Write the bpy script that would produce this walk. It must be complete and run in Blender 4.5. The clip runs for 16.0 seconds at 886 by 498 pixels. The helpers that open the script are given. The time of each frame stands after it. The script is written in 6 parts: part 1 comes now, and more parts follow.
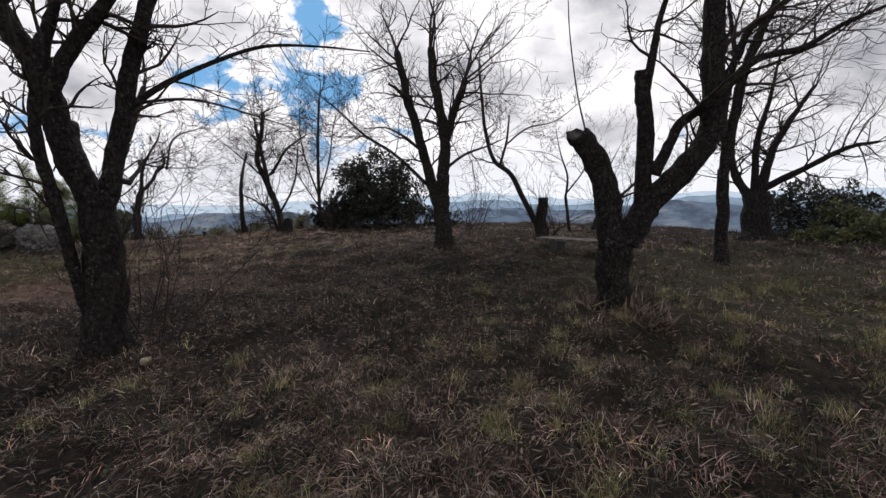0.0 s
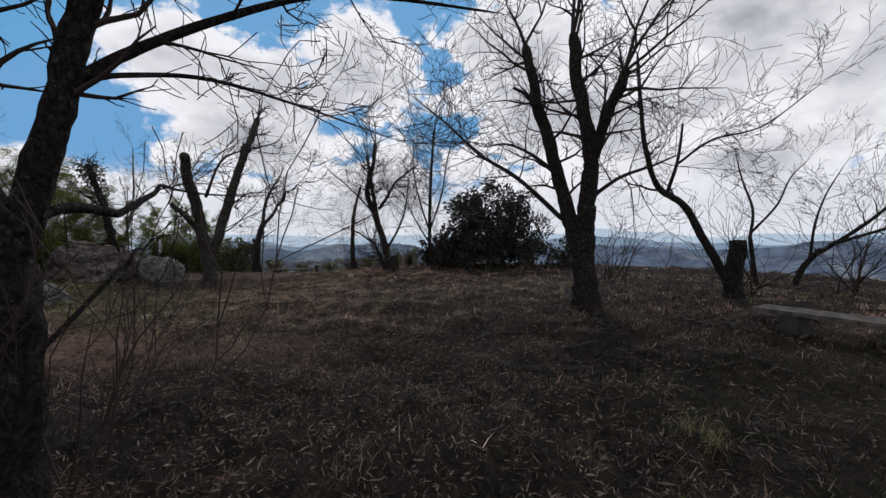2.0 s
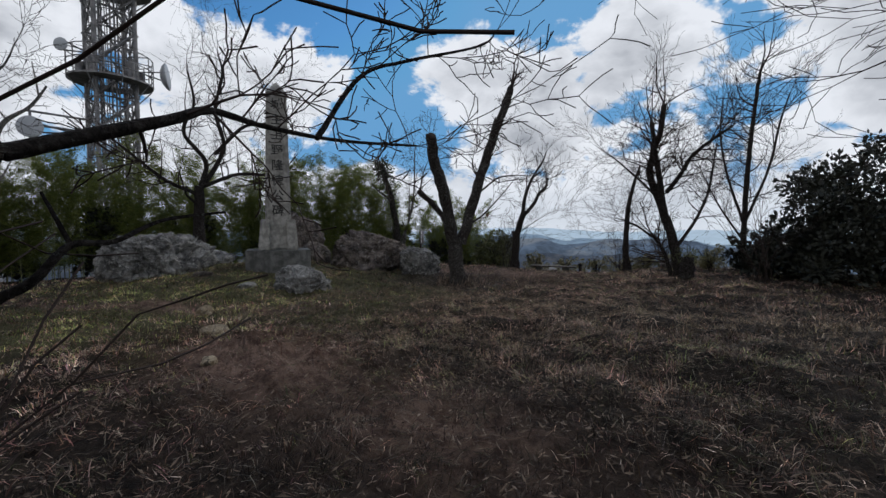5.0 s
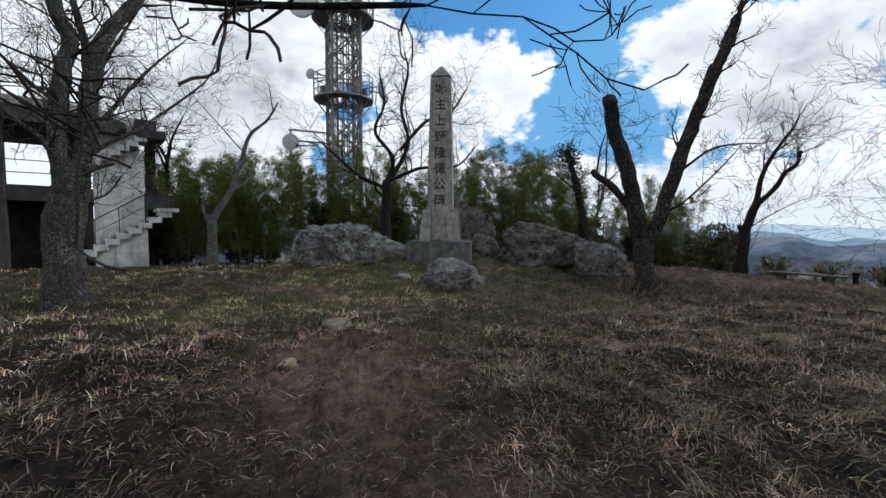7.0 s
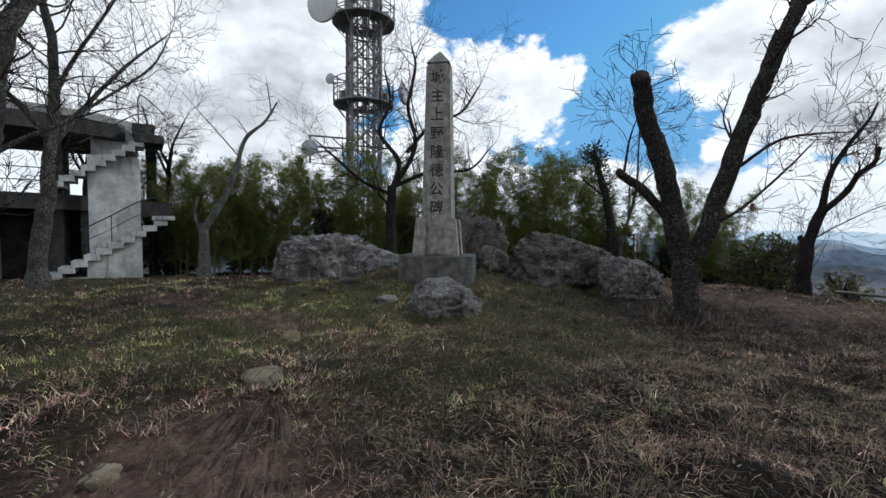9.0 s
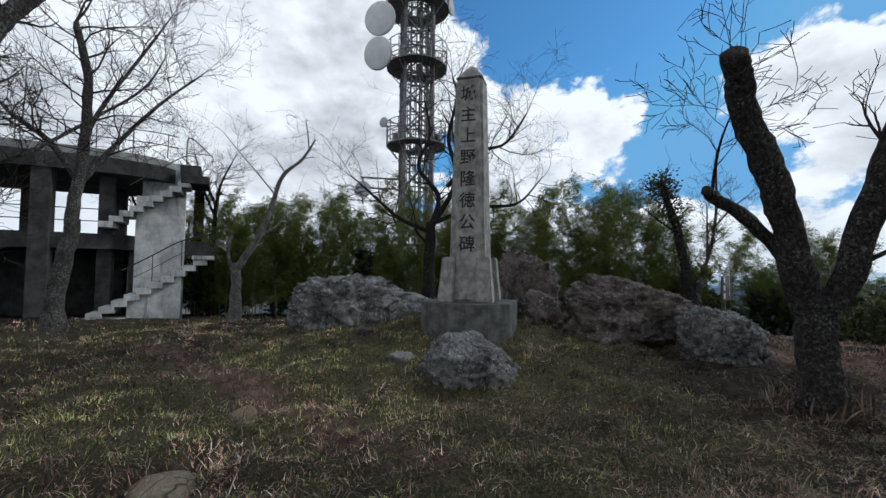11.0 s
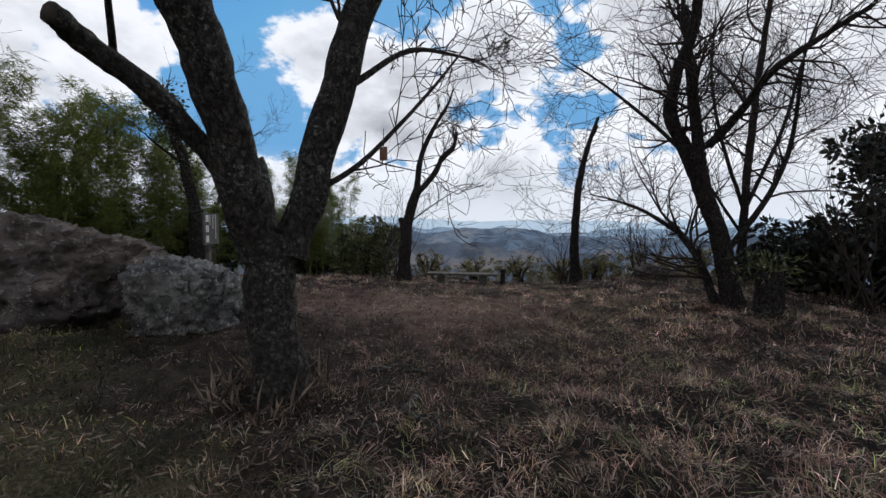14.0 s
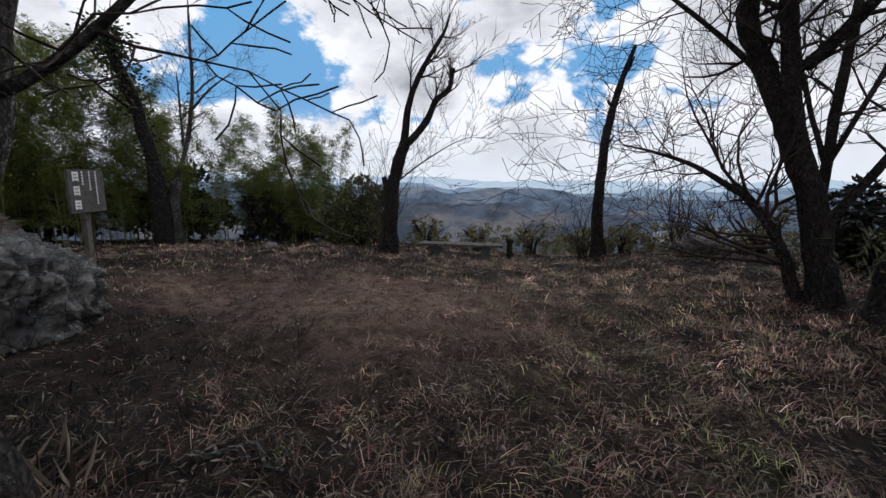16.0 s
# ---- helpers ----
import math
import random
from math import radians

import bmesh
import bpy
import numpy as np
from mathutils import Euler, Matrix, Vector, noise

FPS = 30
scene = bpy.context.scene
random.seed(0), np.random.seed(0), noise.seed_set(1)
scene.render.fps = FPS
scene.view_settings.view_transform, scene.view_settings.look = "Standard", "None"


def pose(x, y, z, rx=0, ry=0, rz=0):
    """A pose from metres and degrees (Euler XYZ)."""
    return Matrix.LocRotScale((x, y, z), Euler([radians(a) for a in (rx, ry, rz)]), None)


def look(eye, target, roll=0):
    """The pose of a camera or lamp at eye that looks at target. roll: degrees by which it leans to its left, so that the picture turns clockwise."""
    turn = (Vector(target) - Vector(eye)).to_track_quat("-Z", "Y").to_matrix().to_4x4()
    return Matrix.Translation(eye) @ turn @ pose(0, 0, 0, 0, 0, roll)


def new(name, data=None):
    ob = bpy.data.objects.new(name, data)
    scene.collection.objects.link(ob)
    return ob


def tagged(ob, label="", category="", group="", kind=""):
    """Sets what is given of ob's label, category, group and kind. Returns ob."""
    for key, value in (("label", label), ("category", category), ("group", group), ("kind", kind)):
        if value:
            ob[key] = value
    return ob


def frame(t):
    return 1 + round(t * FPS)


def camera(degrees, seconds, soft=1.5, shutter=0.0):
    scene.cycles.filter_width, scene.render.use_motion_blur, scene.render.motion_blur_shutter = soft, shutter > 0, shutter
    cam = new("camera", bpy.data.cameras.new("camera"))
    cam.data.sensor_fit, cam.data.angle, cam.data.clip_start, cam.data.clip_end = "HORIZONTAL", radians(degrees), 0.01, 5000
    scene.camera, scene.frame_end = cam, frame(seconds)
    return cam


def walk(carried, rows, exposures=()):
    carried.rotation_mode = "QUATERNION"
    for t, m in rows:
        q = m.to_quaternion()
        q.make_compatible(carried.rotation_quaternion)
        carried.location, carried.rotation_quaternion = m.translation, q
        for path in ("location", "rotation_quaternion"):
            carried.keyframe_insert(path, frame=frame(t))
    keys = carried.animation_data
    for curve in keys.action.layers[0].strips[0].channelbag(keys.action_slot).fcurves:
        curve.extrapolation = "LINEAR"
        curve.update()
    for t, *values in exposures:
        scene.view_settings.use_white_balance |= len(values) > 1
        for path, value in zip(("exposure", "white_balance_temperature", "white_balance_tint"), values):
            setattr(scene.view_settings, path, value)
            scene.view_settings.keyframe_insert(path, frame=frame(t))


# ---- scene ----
cam = camera(92.4, 16.0, soft=1.45, shutter=0.0)
METRES, EYE = 15.8, 1.5
ROWS = [
    (0.0, 0.0, 0.0, 0.0, -0.15, -7.08, 1.23),
    (0.5, -0.008, 0.0425, 0.0013, 3.03, -6.33, 0.96),
    (1.0, -0.0072, 0.0838, -0.001, 6.52, -4.93, 0.74),
    (1.5, -0.0143, 0.1259, 0.0018, 10.74, -3.19, 0.79),
    (2.0, -0.0278, 0.1651, 0.0046, 14.99, -2.18, 0.45),
    (2.5, -0.0354, 0.2041, 0.0035, 19.21, -1.81, 0.38),
    (3.0, -0.0534, 0.2314, 0.0007, 22.47, -2.26, 0.29),
    (3.5, -0.0675, 0.2644, -0.0002, 25.16, -2.67, 0.07),
    (4.0, -0.0824, 0.2939, 0.0025, 30.01, -2.79, 0.06),
    (4.5, -0.1024, 0.3186, -0.0, 38.83, -2.83, 0.0),
    (5.0, -0.1183, 0.34, 0.0008, 50.27, -2.9, -0.08),
    (7.5, -0.2016, 0.4467, -0.0075, 77.93, -3.98, -0.3),
    (8.0, -0.2272, 0.4622, -0.0048, 78.16, -4.2, -0.32),
    (8.5, -0.2471, 0.4826, -0.0017, 78.79, -3.94, -0.33),
    (9.0, -0.2682, 0.4937, 0.0006, 80.27, -2.8, -0.38),
    (9.5, -0.2911, 0.5023, 0.0014, 82.6, -0.83, -0.45),
    (12.0, -0.4041, 0.5632, 0.0007, 89.04, 3.01, -0.5),
    (12.5, -0.4234, 0.5767, 0.0012, 84.87, 2.95, -0.58),
    (13.0, -0.4389, 0.602, -0.0007, 71.09, 1.72, -0.63),
    (13.5, -0.4527, 0.6359, -0.0032, 48.87, -1.16, -0.68),
    (14.0, -0.4635, 0.6725, -0.0059, 31.79, -4.31, -0.69),
    (14.5, -0.4753, 0.7001, -0.0062, 25.85, -6.56, -0.76),
    (15.0, -0.4816, 0.7317, -0.0071, 26.81, -7.9, -0.76),
    (15.5, -0.4843, 0.7648, -0.0062, 30.03, -8.74, -0.71),
    (16.0, -0.491, 0.7981, -0.0067, 35.04, -9.67, -0.79),
]
EXPOSURES = [(0.0, 0.2, 6500, 14), (1.5, -0.05, 6400, 14), (3.0, -0.15, 6150, 11), (5.0, -0.2, 6100, 10), (7.5, 0.2, 6000, 7), (9.0, 0.15, 6000, 7), (12.5, 0.0, 5900, 7), (13.5, 0.0, 6100, 10), (16.0, 0.05, 6200, 12)]
walk(cam, [(t, pose(0, 0, EYE) @ pose(METRES * x, METRES * y, METRES * z, 90 + pitch, roll, yaw)) for t, x, y, z, yaw, pitch, roll in ROWS], EXPOSURES)

# ---- sky and light ----
SUN_AZ, SUN_EL = 12.0, 38.0   # degrees: azimuth from +y towards -x, height


def heading(az, el):
    a, e = radians(az), radians(el)
    return Vector((-math.sin(a) * math.cos(e), math.cos(a) * math.cos(e), math.sin(e)))


class Nodes:
    """Small helper to write node trees."""

    def __init__(self, tree):
        self.tree = tree
        tree.nodes.clear()

    def add(self, kind, **values):
        n = self.tree.nodes.new(kind)
        for key, v in values.items():
            if key in n.inputs:
                self.put(n.inputs[key], v)
        return n

    def put(self, socket, v):
        if isinstance(v, bpy.types.NodeSocket):
            self.tree.links.new(v, socket)
        else:
            socket.default_value = v

    def math(self, op, a, b=0.0, c=0.0, clamp=False):
        n = self.tree.nodes.new("ShaderNodeMath")
        n.operation, n.use_clamp = op, clamp
        for s, v in zip(n.inputs, (a, b, c)):
            self.put(s, v)
        return n.outputs[0]

    def vmath(self, op, a, b=(0, 0, 0)):
        n = self.tree.nodes.new("ShaderNodeVectorMath")
        n.operation = op
        self.put(n.inputs[0], a)
        self.put(n.inputs[1], b)
        return n.outputs["Value"] if op in ("DOT_PRODUCT", "LENGTH") else n.outputs[0]

    def span(self, v, a, b, lo=0.0, hi=1.0):
        n = self.tree.nodes.new("ShaderNodeMapRange")
        n.interpolation_type = "SMOOTHSTEP"
        for s, x in zip(n.inputs, (v, a, b, lo, hi)):
            self.put(s, x)
        return n.outputs[0]

    def mix(self, f, a, b, blend="MIX"):
        n = self.tree.nodes.new("ShaderNodeMix")
        n.data_type, n.blend_type = "RGBA", blend
        self.put(n.inputs[0], f)
        self.put(n.inputs[6], a)
        self.put(n.inputs[7], b)
        return n.outputs[2]

    def noise(self, vec, scale, detail=4.0, rough=0.55, warp=0.0):
        n = self.tree.nodes.new("ShaderNodeTexNoise")
        for key, v in (("Vector", vec), ("Scale", scale), ("Detail", detail), ("Roughness", rough), ("Distortion", warp)):
            self.put(n.inputs[key], v)
        return n.outputs[0]

    def voronoi(self, vec, scale, feature="F1"):
        n = self.tree.nodes.new("ShaderNodeTexVoronoi")
        n.feature = feature
        self.put(n.inputs["Vector"], vec)
        self.put(n.inputs["Scale"], scale)
        return n.outputs[0]


def rgb(r, g, b):
    return (r, g, b, 1.0)


world = bpy.data.worlds.new("sky")
scene.world = world
world.use_nodes = True
N = Nodes(world.node_tree)
ray_dir = N.add("ShaderNodeTexCoord").outputs["Generated"]
sky = world.node_tree.nodes.new("ShaderNodeTexSky")
sky.sky_type, sky.sun_disc = "NISHITA", False
sky.sun_elevation, sky.sun_rotation = radians(SUN_EL), radians(-SUN_AZ)
sky.air_density, sky.dust_density, sky.ozone_density = 1.0, 0.6, 1.6
xyz = N.add("ShaderNodeSeparateXYZ", Vector=ray_dir)
deg = 180 / math.pi
azim = N.math("MULTIPLY", N.math("ARCTAN2", N.math("MULTIPLY", xyz.outputs[0], -1.0), xyz.outputs[1]), deg)
elev = N.math("MULTIPLY", N.math("ARCSINE", xyz.outputs[2]), deg)


def lobe(az, el, wide, high):
    """1 in the middle of a cloud mass, 0 on its rim, less outside; angles in degrees."""
    a = N.math("DIVIDE", N.math("SUBTRACT", azim, az), wide)
    e = N.math("DIVIDE", N.math("SUBTRACT", elev, el), high)
    far = N.math("SQRT", N.math("ADD", N.math("MULTIPLY", a, a), N.math("MULTIPLY", e, e)))
    return N.math("MULTIPLY", N.math("SUBTRACT", 1.0, far), high / 14)


def billow(vec):
    """Rounded heads of cloud over a coarser swell."""
    flat = N.vmath("MULTIPLY", vec, (1.0, 1.0, 1.5))
    swell = N.noise(flat, 4.6, 9.0, 0.6, 0.15)
    warp = N.add("ShaderNodeTexNoise", Vector=flat, Scale=14.0, Detail=5.0).outputs[1]
    puffs = N.vmath("ADD", flat, N.vmath("MULTIPLY", warp, (0.07, 0.07, 0.07)))
    heads = N.math("ADD", N.math("MULTIPLY", N.voronoi(puffs, 10.0), 0.36), N.math("MULTIPLY", N.voronoi(puffs, 24.0), 0.2))
    return N.math("ADD", N.math("MULTIPLY", N.math("SUBTRACT", swell, 0.5), 2.3), N.math("SUBTRACT", 0.24, heads))


CLOUDS = ((36, 13, 16, 12), (25, 21, 10, 9), (45, 17, 9, 8), (26, 6, 18, 8), (13, 9, 10, 6), (3, 19, 13, 14), (-18, 17, 24, 18), (-60, 25, 40, 34),
          (79, 12, 15, 11), (68, 16, 8, 6), (140, 22, 56, 52), (-150, 40, 60, 40))
mass = N.math("SUBTRACT", 1.0, N.math("DIVIDE", elev, 9.0))
for spot in CLOUDS:
    mass = N.math("MAXIMUM", mass, lobe(*spot))
mass = N.math("MAXIMUM", mass, -0.55)
bank = billow(ray_dir)
bank_lit = billow(N.vmath("ADD", ray_dir, tuple(heading(SUN_AZ, SUN_EL + 25) * 0.045)))
cover = N.math("ADD", N.math("MINIMUM", mass, 0.62), bank)
mask = N.span(cover, -0.03, 0.15)
thick = N.span(cover, 0.04, 0.8)
relief = N.math("SUBTRACT", bank_lit, bank)
soft_grey = N.span(N.noise(N.vmath("MULTIPLY", ray_dir, (1.0, 1.0, 2.0)), 3.1, 5.0, 0.55), 0.36, 0.66)
shade = N.math("ADD", N.math("MULTIPLY", N.math("MULTIPLY", thick, N.math("ADD", N.math("MULTIPLY", soft_grey, 0.85), 0.15)), 0.8), N.math("MULTIPLY", relief, 0.75), clamp=True)
cloud = N.mix(shade, rgb(0.96, 0.96, 0.97), rgb(0.3, 0.315, 0.345))
blue = N.mix(1.0, sky.outputs[0], rgb(0.056, 0.104, 0.129), "MULTIPLY")
blue = N.mix(1.0, blue, rgb(0.17, 0.4, 0.68), "DARKEN")
both = N.mix(mask, blue, cloud)
haze = N.span(xyz.outputs[2], 0.0, 0.16, 0.92, 0.0)
whole = N.mix(haze, both, rgb(0.8, 0.83, 0.87))
back = N.add("ShaderNodeBackground", Color=whole, Strength=1.0)
out = N.add("ShaderNodeOutputWorld", Surface=back.outputs[0])

sun = new("sun", bpy.data.lights.new("sun", "SUN"))
sun.data.energy, sun.data.angle, sun.data.color = 1.5, radians(8), (1.0, 0.93, 0.82)
sun.matrix_world = look(heading(SUN_AZ, SUN_EL) * 50, (0, 0, 0))


# ---- materials ----
def material(name, rough=0.85, metal=0.0, spec=0.3):
    m = bpy.data.materials.new(name)
    m.use_nodes = True
    n = Nodes(m.node_tree)
    b = n.add("ShaderNodeBsdfPrincipled", Roughness=rough, Metallic=metal)
    b.inputs["Specular IOR Level"].default_value = spec
    n.add("ShaderNodeOutputMaterial", Surface=b.outputs[0])
    n.b = b
    n.pos = n.add("ShaderNodeTexCoord").outputs["Object"]
    n.where = n.add("ShaderNodeNewGeometry").outputs["Position"]
    return m, n


def bump(n, height, strength, depth):
    k = n.add("ShaderNodeBump", Strength=strength, Distance=depth, Height=height)
    n.put(n.b.inputs["Normal"], k.outputs[0])


def bark(name, dark, light, lichen, amount):
    m, n = material(name, 0.95, spec=0.1)
    wob = n.add("ShaderNodeTexNoise", Vector=n.where, Scale=7.0, Detail=4.0).outputs[1]
    s = n.vmath("ADD", n.vmath("MULTIPLY", n.where, (1, 1, 0.5)), n.vmath("MULTIPLY", wob, (0.12, 0.12, 0.12)))
    crack = n.span(n.voronoi(s, 19.0, "DISTANCE_TO_EDGE"), 0.0, 0.3)
    g = n.noise(n.where, 20.0, 8.0, 0.75)
    col = n.mix(n.math("MULTIPLY", n.span(g, 0.3, 0.7), n.math("ADD", n.math("MULTIPLY", crack, 0.6), 0.4)), rgb(*dark), rgb(*light))
    spots = n.span(n.noise(n.where, 30.0, 8.0, 0.8), 0.63 - amount * 0.14, 0.7 - amount * 0.14, 0.0, 0.85)
    patch = n.span(n.noise(n.where, 3.4, 6.0, 0.7), 0.42, 0.62)
    col = n.mix(n.math("MULTIPLY", spots, patch), col, rgb(*lichen))
    n.put(n.b.inputs["Base Color"], col)
    bump(n, n.math("ADD", n.math("MULTIPLY", crack, 0.6), n.math("MULTIPLY", n.noise(n.where, 30.0, 7.0, 0.75), 1.8)), 1.0, 0.06)
    return m


BARK = bark("bark", (0.014, 0.011, 0.01), (0.085, 0.073, 0.066), (0.27, 0.275, 0.25), 0.5)
BARK_GREY = bark("grey_bark", (0.022, 0.019, 0.017), (0.15, 0.132, 0.12), (0.36, 0.365, 0.335), 0.75)
BARK_PALE = bark("pale_bark", (0.045, 0.041, 0.037), (0.2, 0.183, 0.165), (0.38, 0.38, 0.35), 0.9)
BLEACHED = bark("bleached_bark", (0.08, 0.074, 0.066), (0.3, 0.285, 0.26), (0.42, 0.41, 0.38), 0.9)
m, n = material("twig", 0.9, spec=0.15)
n.put(n.b.inputs["Base Color"], n.mix(n.noise(n.where, 3.0), rgb(0.022, 0.016, 0.014), rgb(0.055, 0.04, 0.035)))
TWIG = m
m, n = material("cut_wood", 0.9, spec=0.1)
n.put(n.b.inputs["Base Color"], n.mix(n.noise(n.where, 22.0, 5.0), rgb(0.014, 0.011, 0.01), rgb(0.055, 0.045, 0.037)))
CUT = m


def stone(name, dark, light, white, moss=0.0):
    m, n = material(name, 0.9, spec=0.2)
    g = n.noise(n.where, 2.2, 8.0, 0.66, 0.15)
    f = n.noise(n.where, 15.0, 8.0, 0.75)
    col = n.mix(n.span(g, 0.36, 0.62), rgb(*dark), rgb(*light))
    col = n.mix(n.span(f, 0.55, 0.63, 0.0, 0.75), col, rgb(*white))
    col = n.mix(n.span(n.noise(n.where, 38.0, 5.0, 0.7), 0.56, 0.66, 0.0, 0.6), col, rgb(*(c * 0.35 for c in light)))
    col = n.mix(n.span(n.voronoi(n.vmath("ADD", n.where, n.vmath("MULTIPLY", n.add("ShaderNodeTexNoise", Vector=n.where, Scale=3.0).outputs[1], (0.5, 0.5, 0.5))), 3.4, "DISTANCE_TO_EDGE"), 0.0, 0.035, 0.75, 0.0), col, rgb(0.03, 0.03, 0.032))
    if moss:
        col = n.mix(n.math("MULTIPLY", n.span(n.noise(n.where, 3.5, 6.0, 0.7), 0.52, 0.66), moss), col, rgb(0.09, 0.075, 0.05))
    n.put(n.b.inputs["Base Color"], col)
    bump(n, n.math("ADD", n.math("MULTIPLY", g, 0.35), n.math("MULTIPLY", f, 1.0)), 1.0, 0.09)
    return m


ROCK = stone("limestone_rock", (0.075, 0.072, 0.07), (0.3, 0.29, 0.275), (0.58, 0.57, 0.54), 0.4)
STONE_PALE = stone("buff_stone", (0.26, 0.2, 0.13), (0.48, 0.39, 0.27), (0.55, 0.48, 0.36))
ROCK_WARM = stone("weathered_rock", (0.04, 0.033, 0.03), (0.19, 0.155, 0.135), (0.42, 0.4, 0.37), 0.6)


def plain(name, a, b, scale=6.0, rough=0.8, metal=0.0, depth=0.004, spec=0.3, streaks=0.0, dark=(0.05, 0.05, 0.045)):
    m, n = material(name, rough, metal, spec)
    g = n.noise(n.where, scale, 7.0, 0.65)
    col = n.mix(n.span(g, 0.35, 0.68), rgb(*a), rgb(*b))
    if streaks:
        s = n.noise(n.vmath("MULTIPLY", n.where, (5, 5, 0.7)), 1.0, 6.0, 0.7)
        col = n.mix(n.span(s, 0.5, 0.72, 0.0, streaks), col, rgb(*dark))
    n.put(n.b.inputs["Base Color"], col)
    bump(n, n.noise(n.where, scale * 9, 5.0, 0.7), 0.6, depth)
    return m


GRANITE = plain("granite", (0.17, 0.16, 0.143), (0.34, 0.322, 0.29), 7.0, 0.8, streaks=0.65, dark=(0.09, 0.088, 0.08))
GRANITE_DARK = plain("dark_granite", (0.05, 0.05, 0.047), (0.135, 0.132, 0.124), 5.0, 0.8, streaks=0.7)
INK = plain("ink", (0.018, 0.018, 0.018), (0.035, 0.034, 0.032), 30.0)
CONCRETE = plain("stained_concrete", (0.17, 0.167, 0.158), (0.36, 0.354, 0.335), 1.6, 0.9, streaks=0.75, dark=(0.1, 0.1, 0.095))
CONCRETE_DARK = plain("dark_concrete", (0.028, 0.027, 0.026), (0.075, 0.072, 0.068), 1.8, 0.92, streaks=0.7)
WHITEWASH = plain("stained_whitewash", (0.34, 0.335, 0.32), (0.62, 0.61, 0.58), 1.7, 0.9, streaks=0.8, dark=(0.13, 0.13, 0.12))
STEEL = plain("weathered_steel", (0.13, 0.125, 0.125), (0.26, 0.25, 0.25), 1.5, 0.6, 0.2)
RAIL = plain("painted_rail", (0.03, 0.028, 0.027), (0.07, 0.06, 0.055), 9.0, 0.7)
DISH = plain("dish_white", (0.6, 0.6, 0.6), (0.72, 0.72, 0.72), 0.8, 0.5)
DISH_GREY = plain("dish_grey", (0.36, 0.37, 0.39), (0.46, 0.47, 0.49), 0.8, 0.6)
PLANK = plain("weathered_plank", (0.05, 0.043, 0.036), (0.14, 0.125, 0.105), 9.0, 0.9, spec=0.15)
BOARD = plain("sign_board", (0.045, 0.042, 0.04), (0.08, 0.075, 0.07), 12.0, 0.7)
LETTER = plain("sign_letter", (0.55, 0.55, 0.53), (0.68, 0.68, 0.66), 20.0, 0.7)
TAG = plain("wooden_tag", (0.1, 0.05, 0.035), (0.19, 0.1, 0.065), 20.0, 0.8)


def leaf(name, a, b, rough=0.55, spec=0.4, sheen=0.25):
    m, n = material(name, rough, 0.0, spec)
    r = n.add("ShaderNodeNewGeometry").outputs["Random Per Island"]
    col = n.mix(r, rgb(*a), rgb(*b))
    n.put(n.b.inputs["Base Color"], col)
    if sheen:
        t = n.add("ShaderNodeBsdfTranslucent", Color=col)
        x = n.add("ShaderNodeMixShader", Fac=sheen)
        n.put(x.inputs[1], n.b.outputs[0])
        n.put(x.inputs[2], t.outputs[0])
        o = [k for k in n.tree.nodes if k.type == "OUTPUT_MATERIAL"][0]
        n.put(o.inputs[0], x.outputs[0])
    return m


BAMBOO_LEAF = leaf("bamboo_leaf", (0.058, 0.084, 0.013), (0.205, 0.225, 0.047), sheen=0.5)
BAMBOO_CULM = plain("bamboo_culm", (0.12, 0.14, 0.05), (0.25, 0.24, 0.12), 4.0, 0.5)
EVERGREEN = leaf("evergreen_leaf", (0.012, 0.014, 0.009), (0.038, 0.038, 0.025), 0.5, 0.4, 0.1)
SHRUB_LEAF = leaf("shrub_leaf", (0.04, 0.05, 0.018), (0.12, 0.12, 0.045))
SCRUB = leaf("scrub_leaf", (0.1, 0.088, 0.032), (0.27, 0.235, 0.115))
IVY = leaf("ivy_leaf", (0.025, 0.035, 0.014), (0.07, 0.08, 0.035))
DEAD_LEAF = leaf("dead_leaf", (0.03, 0.02, 0.015), (0.27, 0.205, 0.155), 0.75, 0.15, 0.15)

m, n = material("grass_blade", 0.85, 0.0, 0.15)
tint = n.add("ShaderNodeVertexColor")
tint.layer_name = "tint"
n.put(n.b.inputs["Base Color"], tint.outputs[0])
GRASS = m

m, n = material("soil", 0.97, 0.0, 0.1)
zone = n.add("ShaderNodeVertexColor")
zone.layer_name = "zone"
z3 = n.add("ShaderNodeSeparateColor", Color=zone.outputs[0])
g1, g2, g3 = n.noise(n.where, 0.9, 5.0, 0.6), n.noise(n.where, 7.0, 7.0, 0.7), n.noise(n.where, 45.0, 5.0, 0.7)
litter = n.mix(n.span(g2, 0.35, 0.65), rgb(0.009, 0.007, 0.006), rgb(0.034, 0.025, 0.019))
litter = n.mix(n.span(g3, 0.6, 0.74, 0.0, 0.6), litter, rgb(0.13, 0.1, 0.072))
green = n.mix(n.span(g3, 0.4, 0.65), rgb(0.04, 0.038, 0.018), rgb(0.12, 0.108, 0.055))
dirt = n.mix(n.span(g2, 0.35, 0.65), rgb(0.08, 0.047, 0.035), rgb(0.2, 0.132, 0.098))
col = n.mix(n.math("MULTIPLY", z3.outputs[0], n.span(g1, 0.3, 0.6, 0.55, 1.0)), litter, green)
col = n.mix(z3.outputs[1], col, dirt)
woods = n.mix(n.span(n.noise(n.where, 0.012, 6.0, 0.65), 0.4, 0.62), rgb(0.03, 0.038, 0.02), rgb(0.085, 0.08, 0.045))
col = n.mix(z3.outputs[2], col, woods)
n.put(n.b.inputs["Base Color"], col)
